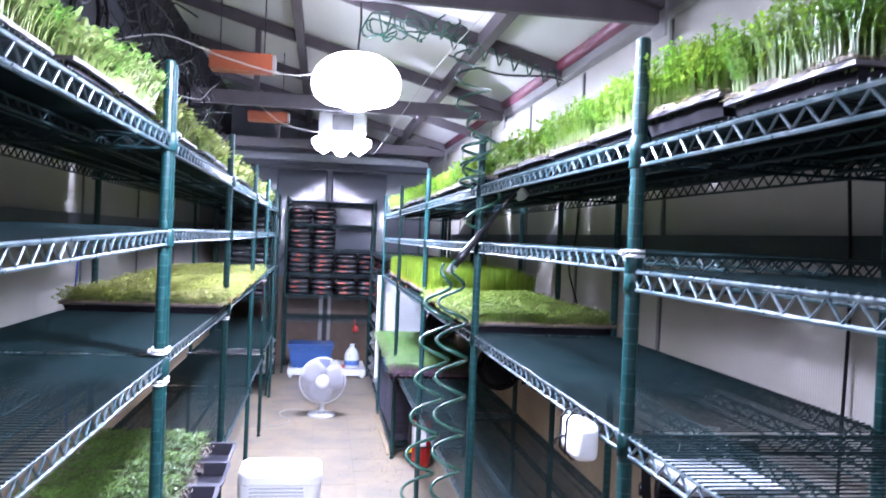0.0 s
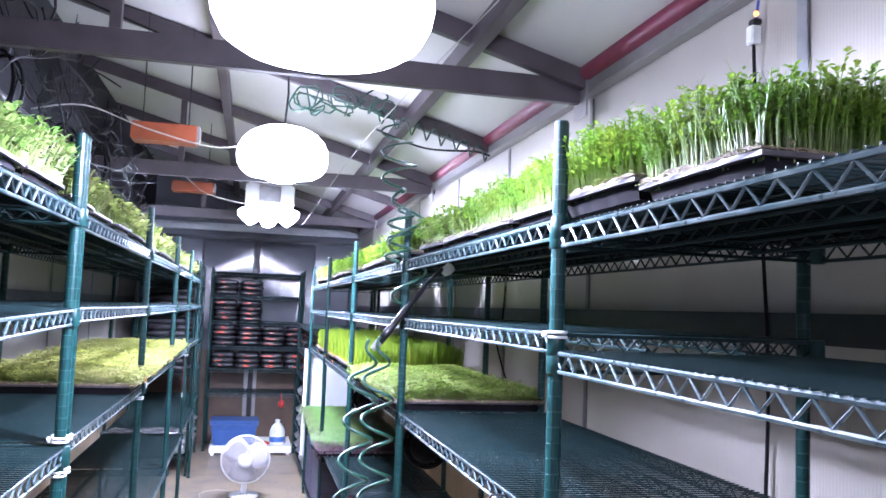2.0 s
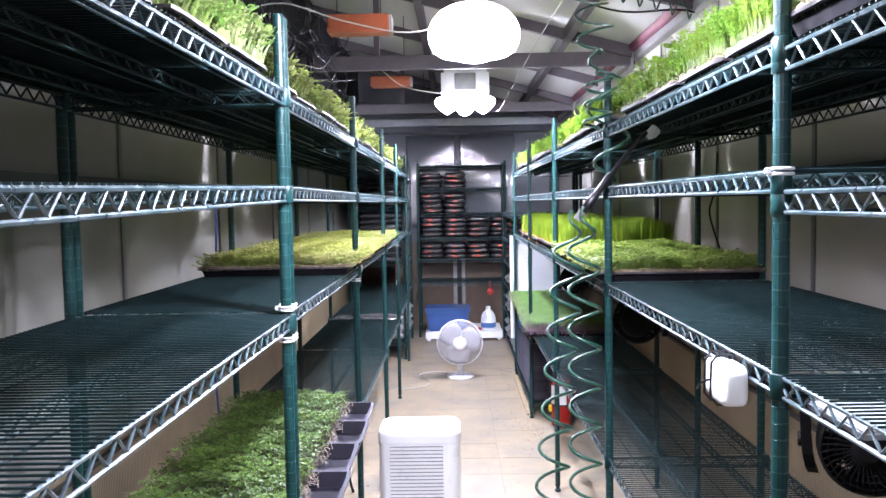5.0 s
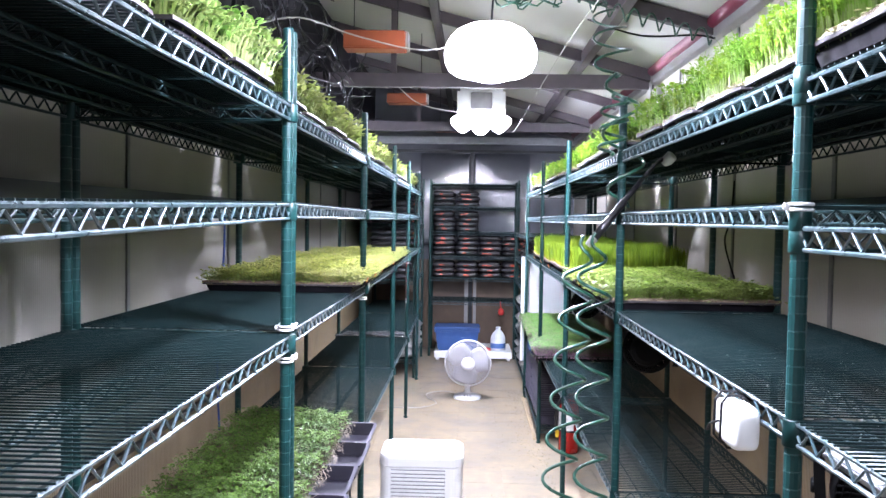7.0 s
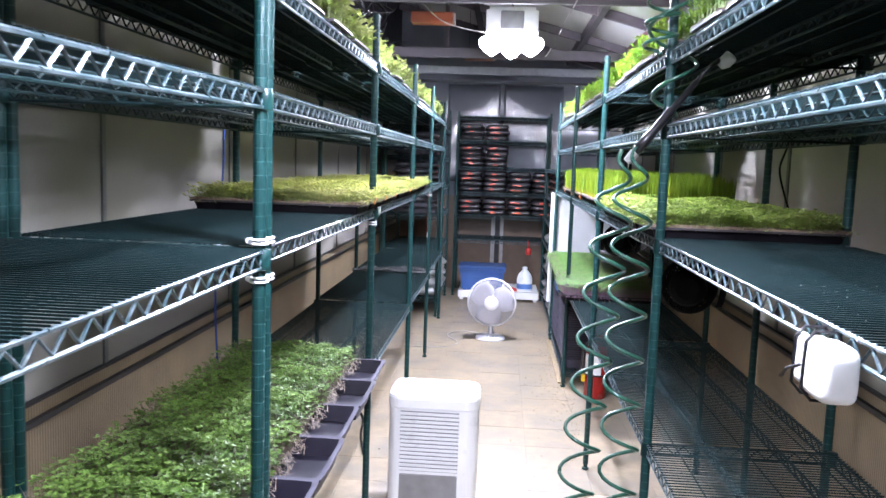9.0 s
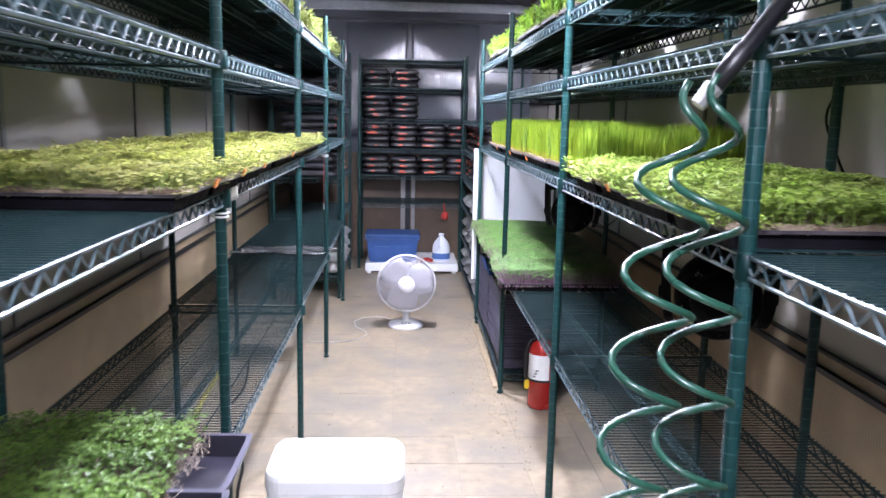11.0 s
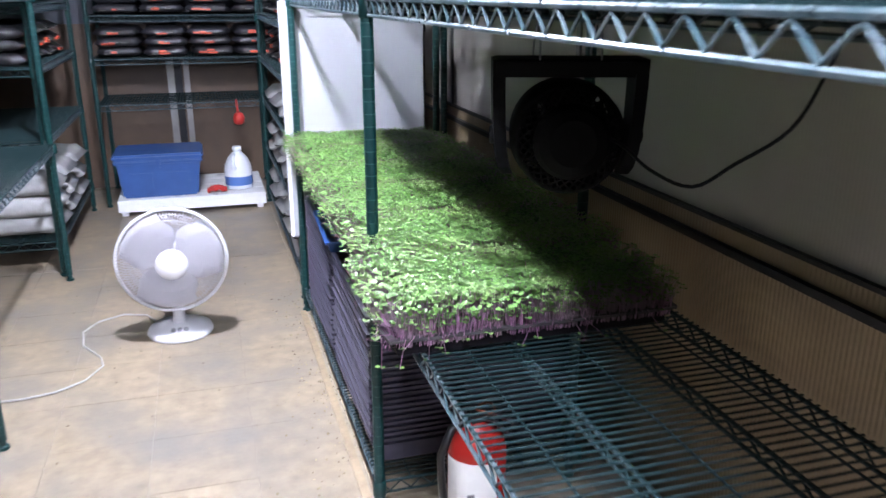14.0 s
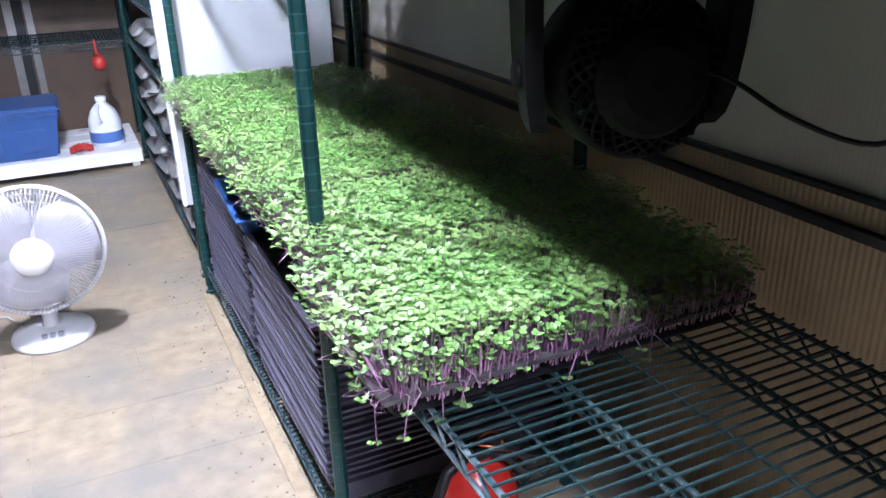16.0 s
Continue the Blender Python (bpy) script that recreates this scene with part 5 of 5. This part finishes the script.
        vs = [[bm.verts.new((r * math.cos(a0 + s), -0.02 + 0.03 * s, c + r * math.sin(a0 + s))) for s in (-0.68, 0, 0.68)] for r in (0.03, 0.07, 0.090)]
        for a, b in zip(vs, vs[1:]):
            for i in range(2):
                bm.faces.new((a[i], a[i + 1], b[i + 1], b[i]))
        bl = part("blade", bm, M["fanblack"], f, "dark moulded fan blade")
        bl.modifiers.new("thick", "SOLIDIFY").thickness = 0.003
    return f


shelf_fan(0.668, 3.69, 163, 1.176, 0.90)
shelf_fan(0.690, 2.10, 163, 1.176, 1.0)
shelf_fan(0.700, 0.27, -22, 1.187)


def cable(name, pts, r, mat, label, cat="cable", group="", sides=7, smooth_steps=5):
    """A round cable through the given points, softened by a Catmull-Rom curve."""
    p = [Vector(q) for q in pts]
    out = []
    for i in range(len(p) - 1):
        a, b, c, d = p[max(i - 1, 0)], p[i], p[i + 1], p[min(i + 2, len(p) - 1)]
        for k in range(smooth_steps):
            t = k / smooth_steps
            out.append(0.5 * ((2 * b) + (c - a) * t + (2 * a - 5 * b + 4 * c - d) * t * t + (3 * b - a - 3 * c + d) * t ** 3))
    out.append(p[-1])
    bm = bmesh.new()
    tube(bm, out, r, sides)
    return tagged(part(name, bm, M[mat], smooth=True), label, cat, group)


cable("power_cable", [(0.69, 3.68, 0.99), (0.705, 3.58, 0.982), (0.715, 3.503, 0.956), (0.74, 3.434, 0.945), (0.78, 3.402, 0.980), (0.82, 3.351, 1.033), (0.84, 3.324, 1.108), (0.85, 3.30, 1.178)], 0.0027, "cord", "thin black fan cable sagging under the shelf")
cable("power_cable", [(1.100, 0.435, 2.215), (1.106, 0.43, 2.0), (1.106, 0.40, 1.7), (1.108, 0.38, 1.4), (1.106, 0.385, 1.1), (1.105, 0.39, 0.75)], 0.0045, "cord", "thin black cable hanging down the wall")
cable("power_cable", [(1.10, 2.36, 1.66), (1.09, 2.36, 1.50), (1.085, 2.42, 1.40), (1.09, 2.36, 1.30), (1.10, 2.30, 1.22)], 0.004, "cord", "thin black cable hanging down the wall")

cable("power_cable", [(-1.13, 2.34, 1.48), (-1.12, 2.30, 1.30), (-1.13, 2.26, 1.0), (-1.12, 2.22, 0.76), (-1.11, 2.22, 0.55)], 0.0045, "bluecord", "thin blue cable hanging down the wall")
cable("garden_hose", [(-0.98, 3.30, 0.012), (-0.995, 3.65, 0.012), (-1.02, 4.00, 0.012), (-1.03, 4.30, 0.012), (-1.06, 4.90, 0.012)], 0.011, "yellowhose", "thin yellow hose lying on the floor by the wall", "hose")
cable("power_cable", [(-0.60, 2.75, 0.008), (-0.66, 3.02, 0.008), (-0.70, 3.30, 0.008), (-0.87, 3.75, 0.008), (-0.86, 4.15, 0.008), (-0.92, 4.6, 0.008)], 0.006, "cord", "black cable lying loose on the floor under the rack")
tagged(boxm("floor_batten", (0.402, 0.424, 4.18, 5.46, 0.0005, 0.012), M["batten"], None, 0.002), "thin pale wooden batten on the floor by the rack", "batten")

# ---- plug and signal light on the wall ----
plug = thing("plug_adapter", pose(1.10, 0.435, 2.215) @ Matrix.Scale(0.62, 4), "white plug adapter with amber light hanging by the wall", "plug")
boxm("body", (-0.022, 0.022, -0.022, 0.022, 0.0, 0.075), M["clip"], plug, 0.005, "white plastic plug body")
boxm("cap", (-0.018, 0.018, -0.03, 0.012, 0.076, 0.10), M["black"], plug, 0.004, "black connector")
bm = bmesh.new()
bmesh.ops.create_icosphere(bm, subdivisions=2, radius=0.010)
lt = part("indicator", bm, M["amber"], plug, "glowing amber indicator", True)
lt.location = (-0.01, -0.03, 0.115)
bm = bmesh.new()
tube(bm, [(0, -0.02, 0.10), (-0.004, -0.03, 0.14), (0.0, -0.03, 0.17)], 0.006, 6)
part("lead", bm, M["bluecord"], plug, "blue lead")

# ---- hose on the ceiling, its coils at the post, and the spray wand ----
wand = thing("spray_wand", pose(0.437, 1.352, 1.535), "black watering wand hooked on the rack post", "spray wand")
A, B = Vector((-0.098, -0.045, -0.112)), Vector((0.05, -0.03, 0.075))
bm = bmesh.new()
tube(bm, [A, A.lerp(B, 0.25), A.lerp(B, 0.28), A.lerp(B, 0.60), A.lerp(B, 0.62), B], [0.013, 0.014, 0.011, 0.013, 0.009, 0.008], 12)
part("grip", bm, M["black"], wand, "", True)
bm = bmesh.new()
tube(bm, [B, (0.085, -0.02, 0.115), (0.11, -0.015, 0.135)], [0.006, 0.006, 0.007], 8)
part("lance", bm, M["black"], wand, "", True)
bm = bmesh.new()
tube(bm, [A + Vector((-0.02, 0, -0.024)), A], [0.011, 0.014], 10)
part("fitting", bm, M["alu"], wand, "metal hose fitting")
bm = bmesh.new()
lathe(bm, [(0.009, -0.016), (0.018, 0.0), (0.018, 0.022), (0.014, 0.025)], 16)
nz = part("nozzle", bm, M["clip"], wand, "pale spray nozzle head", True)
nz.matrix_basis = pose(0.125, -0.012, 0.13, 25, 40, 0)


def coil_points(x0, y0, z0, x1, y1, z1, turns, r, phase):
    pts = []
    n = int(turns * 14)
    for i in range(n + 1):
        f = i / n
        a = phase + 2 * math.pi * turns * f
        k = min(1, f * 10, (1 - f) * 10)
        pts.append((x0 + (x1 - x0) * f + r * k * math.cos(a), y0 + (y1 - y0) * f + r * k * 0.9 * math.sin(a), z0 + (z1 - z0) * f))
    return pts


hose = thing("coil_hose", pose(0, 0, 0), "green coiled watering hose hanging by the rack post", "hose")
for a, b, turns, ph in (((0.306, 1.305, 1.43), (0.213, 1.315, 0.28), 9.2, 2.6), ((0.340, 1.298, 1.44), (0.342, 1.30, 0.28), 9.4, 2.2)):
    bm = bmesh.new()
    tube(bm, coil_points(*a, *b, turns, 0.050, ph), 0.0055, 8)
    part("coil", bm, M["hose"], hose, "", True)
bm = bmesh.new()
tube(bm, coil_points(0.45, 1.36, 1.52, 0.40, 1.33, 1.93, 2.4, 0.060, 1.0), 0.0052, 8)
part("coil", bm, M["hose"], hose, "", True)
bm = bmesh.new()
tube(bm, coil_points(0.39, 1.33, 1.68, 0.40, 1.34, 1.87, 3.4, 0.042, 0.4), 0.005, 8)
part("coil", bm, M["hose"], hose, "", True)
bm = bmesh.new()
tube(bm, coil_points(0.40, 1.34, 1.92, 0.55, 2.45, 2.42, 3.0, 0.065, 0.2), 0.0048, 8)
part("coil", bm, M["hose"], hose, "", True)
bm = bmesh.new()
pts = []
for i in range(90):
    f = i / 89
    pts.append((0.45 + 0.62 * f, 2.62 + 0.03 * math.cos(2 * math.pi * 8 * f), roof_z(0.45 + 0.62 * f) - 0.105 + 0.035 * math.sin(2 * math.pi * 8 * f)))
tube(bm, pts, 0.0045, 8)
part("coil", bm, M["hose"], hose, "", True)
bm = bmesh.new()
r = random.Random(5)
pts = []
for loop in range(13):
    q, lean, squash, cx, cz = r.uniform(0.035, 0.080), r.uniform(-0.7, 0.7), r.uniform(0.35, 0.9), 0.30 + 0.036 * (loop - 6) + r.gauss(0, 0.02), r.gauss(0, 0.022)
    for i in range(9):
        a = 2 * math.pi * i / 9 * r.choice((1, 1, 0.8)) + loop
        px, pz = q * math.cos(a), q * squash * math.sin(a)
        pts.append((cx + px * math.cos(lean) - pz * math.sin(lean), 2.57 + r.uniform(-0.02, 0.02), roof_z(0.3) - 0.13 + cz + px * math.sin(lean) + pz * math.cos(lean)))
tube(bm, pts, 0.0045, 7)
part("tangle", bm, M["hose"], hose, "tangled loops of green hose on the rafter", True)

# ---- white plastic box strapped to the shelf rail ----
mon = thing("junction_box", pose(0.404, 0.168, 1.143, 0, 0, 0), "rounded white plastic box strapped to the shelf rail", "plastic box")


def lozenge(bm, rx, ry, rz, cy, power=0.42):
    """A block with very round edges."""
    def bend(v):
        return math.copysign(abs(v) ** power, v)
    bmesh.ops.create_uvsphere(bm, u_segments=28, v_segments=16, radius=1)
    for v in bm.verts:
        n = v.co.normalized()
        v.co = Vector((rx * bend(n.x), cy + ry * bend(n.y), rz * bend(n.z)))


bm = bmesh.new()
lozenge(bm, 0.023, 0.042, 0.036, -0.014)
part("body", bm, M["clip"], mon, "", True)
bm = bmesh.new()
lozenge(bm, 0.020, 0.013, 0.032, 0.041)
part("back_cover", bm, M["clip"], mon, "", True)
for dy in (0.004, 0.038):
    bm = bmesh.new()
    ring = [(-0.024, 0.030), (-0.024, -0.030), (-0.012, -0.044), (0.012, -0.044), (0.022, -0.03), (0.022, 0.03), (0.012, 0.044), (-0.012, 0.044), (-0.024, 0.030)]
    tube(bm, [(a, dy + 0.004 * k % 0.006, b) for k, (a, b) in enumerate(ring)], 0.0022, 6, False)
    part("strap", bm, M["cord"], mon, "black cord strap")
bm = bmesh.new()
tube(bm, [(-0.026, 0.012, 0.0), (-0.032, 0.04, -0.012), (-0.028, 0.07, -0.03), (-0.02, 0.085, -0.032)], 0.0022, 6)
part("knot", bm, M["cord"], mon, "black cord end")

# ---- white foam sheet tucked under the near shelf ----
foam = tagged(boxm("foam_sheet", (0.446, 0.605, -0.215, -0.055, 1.152, 1.1635), M["foam"], None, 0.003), "white foam sheet tucked under the wire shelf", "foam sheet")

# ---- white tie clips on the posts ----
def tie(x, y, z, turn=0):
    c = thing("tie_clip", pose(x, y, z, 0, 0, turn), "white plastic tie wrapped round the rack post", "tie clip", "post ties")
    bm = bmesh.new()
    for dz in (-0.004, 0.004):
        tube(bm, [(0.0160 * math.cos(a), 0.0160 * math.sin(a), dz) for a in [2 * math.pi * k / 20 for k in range(21)]], 0.0028, 6, False)
    part("band", bm, M["clip"], c, "", True)
    boxm("tail", (-0.026, -0.016, -0.004, 0.004, -0.005, 0.006), M["clip"], c, 0.002)


tie(RPX, 0.0, 1.498)
for y in (0.625, 0.665):
    tie(left_x(y), y, 1.222)
    tie(left_x(y), y, 1.150)
tie(left_x(2.035), 2.035, 1.222)
tie(left_x(2.035), 2.035, 1.152)
tie(left_x(4.70), 4.70, 1.15)
rag = thing("white_rag", pose(left_x(2.13), 2.13, 1.207), "small white rag folded over the shelf rail", "rag")
bm = bmesh.new()
box(bm, -0.006, 0.012, -0.032, 0.032, -0.036, 0.006, 0.004)
bmesh.ops.subdivide_edges(bm, edges=bm.edges[:], cuts=2, use_grid_fill=True)
for v in bm.verts:
    v.co.x += 0.004 * math.sin(v.co.y * 90) * (v.co.z < 0)
    v.co.z += 0.004 * math.sin(v.co.y * 60 + 1)
part("cloth", bm, M["label"], rag, "", True)

# ---- tag on a red cord ----
tag_thing = thing("hanging_tag", pose(-0.50, 4.60, 0), "small white tag on a thin red cord", "tag")
bm = bmesh.new()
tube(bm, [(0, 0, 1.168), (-0.002, 0.002, 1.05), (0, 0, 0.895)], 0.0009, 6)
part("cord", bm, M["redcord"], tag_thing, "thin red cord")
boxm("paper", (-0.002, 0.001, -0.02, 0.005, 0.865, 0.90), M["label"], tag_thing, 0.001, "white paper tag")

# ---- clear film on the left shelf ----
bm = bmesh.new()
bmesh.ops.create_grid(bm, x_segments=14, y_segments=8, size=0.5)
r = random.Random(12)
for v in bm.verts:
    v.co = Vector((v.co.x * (0.46 + 0.10 * math.sin(v.co.y * 9)) + 0.04 * math.sin(v.co.y * 7), v.co.y * (0.22 + 0.07 * math.sin(v.co.x * 8)), 0.010 + 0.007 * math.sin(v.co.x * 23) * math.cos(v.co.y * 17) + r.uniform(0, 0.008)))
film_ob = part("plastic_film", bm, M["film"], smooth=True)
film_ob.modifiers.new("thick", "SOLIDIFY").thickness = 0.001
film_ob.location = (-0.75, 4.72, 0.606)
tagged(film_ob, "crumpled clear plastic film on the wire shelf", "film")

# ---- cables under the roof ----
r = random.Random(21)
for k in range(64):
    y0 = r.uniform(-0.6, 4.6)
    ln = r.uniform(0.5, 1.6)
    x0, x1 = r.uniform(-1.12, -0.80), r.uniform(-1.12, -0.70)
    z0, z1 = r.uniform(2.25, 2.75), r.uniform(2.25, 2.75)
    sag = r.uniform(0.05, 0.28)
    pts = []
    for i in range(7):
        f = i / 6
        pts.append((x0 + (x1 - x0) * f + r.gauss(0, 0.03), y0 + ln * f + r.gauss(0, 0.03), z0 + (z1 - z0) * f - sag * 4 * f * (1 - f) + r.gauss(0, 0.03)))
    cable("power_cable", pts, r.uniform(0.0022, 0.0052), "cord", "black power cable looped under the roof by the wall", "cable", "cables under the roof")
for k, (y, z) in enumerate(((0.9, 2.22), (1.9, 2.3), (2.9, 2.25), (3.8, 2.3))):
    pts = [(-1.0 + 0.07 * math.cos(a) * (1 - 0.02 * a), y + 0.05 * math.sin(a * 0.31), z + 0.11 * math.sin(a)) for a in [i * 0.5 for i in range(40)]]
    cable("cable_coil", pts, 0.007, "cord", "coiled black cable hung by the wall", "cable", "cables under the roof", 6, 2)
bm = bmesh.new()
tube(bm, [(-1.09, -1.5, 2.32), (-1.09, 7.5, 2.32)], 0.018, 10)
tagged(part("conduit", bm, M["ledge"], smooth=True), "dark conduit pipe along the upper wall", "conduit", kind="structure")
bm = bmesh.new()
tube(bm, [(-1.10, -1.5, 2.12), (-1.10, 7.5, 2.12)], 0.014, 10)
tagged(part("conduit", bm, M["ledge"], smooth=True), "dark conduit pipe along the upper wall", "conduit", kind="structure")
cable("power_cable", [(-1.0, 2.3, 2.30), (-0.8, 2.32, 2.34), (-0.55, 2.36, 2.27), (-0.25, 2.4, 2.22), (0.0, 2.45, 2.30)], 0.0034, "whitecord", "pale lamp cable drooping from the wall")
cable("power_cable", [(-0.72, 4.4, 2.40), (-0.66, 4.4, 2.48), (-0.55, 4.42, 2.38), (-0.4, 4.5, 2.28), (-0.1, 4.58, 2.24), (0.0, 4.62, 2.30)], 0.0034, "whitecord", "pale lamp cable drooping from the wall")
cable("power_cable", [(-0.95, 1.5, 2.60), (-0.5, 1.9, 2.56), (-0.25, 2.2, 2.55), (0.0, 2.1, 2.60)], 0.005, "cord", "black cable strung under the roof")
cable("power_cable", [(0.5, 2.72, 2.44), (0.75, 2.7, 2.36), (1.0, 2.68, 2.36), (1.09, 2.66, 2.34)], 0.005, "cord", "black cable strung under the roof")
cable("pull_string", [(0.606, 0.8, 2.46), (0.42, 2.6, 2.34), (0.285, 4.5, 2.148), (0.26, 4.9, 2.14)], 0.002, "whitecord", "white string stretched under the roof", "string")

# ---- soil crumbs on the floor ----
r = random.Random(31)
verts, faces = [], []
for k in range(950):
    if k < 700:
        x, y = 0.42 + abs(r.gauss(0, 0.07)) * r.choice((-1, 0.6)), r.choice((3.7, 4.3, 4.8, 5.3)) + r.gauss(0, 0.28)
    else:
        x, y = r.uniform(-0.55, 0.55), r.uniform(0.5, 6.8)
    q, b = r.uniform(0.001, 0.0042), len(verts)
    a = r.uniform(0, 6.28)
    for i in range(4):
        verts.append((x + q * r.uniform(0.7, 1.5) * math.cos(a + 1.57 * i), y + q * r.uniform(0.7, 1.5) * math.sin(a + 1.57 * i), 0.0004))
    verts.append((x, y, q * 1.1))
    faces += [(b, b + 1, b + 4), (b + 1, b + 2, b + 4), (b + 2, b + 3, b + 4), (b + 3, b, b + 4), (b + 3, b + 2, b + 1, b)]
tagged(raw("soil_crumbs", verts, faces, M["crumb"]), "spilled soil crumbs scattered over the floor", "soil", kind="stuff")

verts, faces = [], []
for k in range(150):
    x, y, q, b = r.uniform(0.47, 0.86), r.uniform(-0.25, 0.75) * r.random() ** 0.5, r.uniform(0.0008, 0.0022), len(verts)
    for i in range(3):
        verts.append((x + q * math.cos(2.1 * i + k), y + q * math.sin(2.1 * i + k), 1.1938))
    verts.append((x, y, 1.1938 + q))
    faces += [(b, b + 1, b + 3), (b + 1, b + 2, b + 3), (b + 2, b, b + 3), (b + 2, b + 1, b)]
tagged(raw("seed_hulls", verts, faces, M["bagpale"]), "pale seed hulls scattered on the wire shelf", "seed hulls", kind="stuff")

# ---- floor tiles ----
TILE = 0.2715
bm = bmesh.new()
box(bm, 0.0006, TILE - 0.0006, 0.0006, TILE - 0.0006, -0.0040, 0.0, 0.0)
tile_mesh = part("tile", bm, M["tile"], floor).data
bpy.data.objects.remove(bpy.data.objects["tile"])
rt = random.Random(9)
for j in range(-8, 30):
    for i in range(-4, 5):
        x0, y0 = -0.108 + TILE * i, 0.02 + TILE * j
        if x0 < XL - 0.05 or x0 + TILE > XR + 0.10 or y0 < Y0 or y0 + TILE > Y1 + 0.08:
            continue
        t = new("tile", tile_mesh)
        t.parent = floor
        t.matrix_basis = pose(x0, y0, rt.uniform(-0.0006, 0.0004))
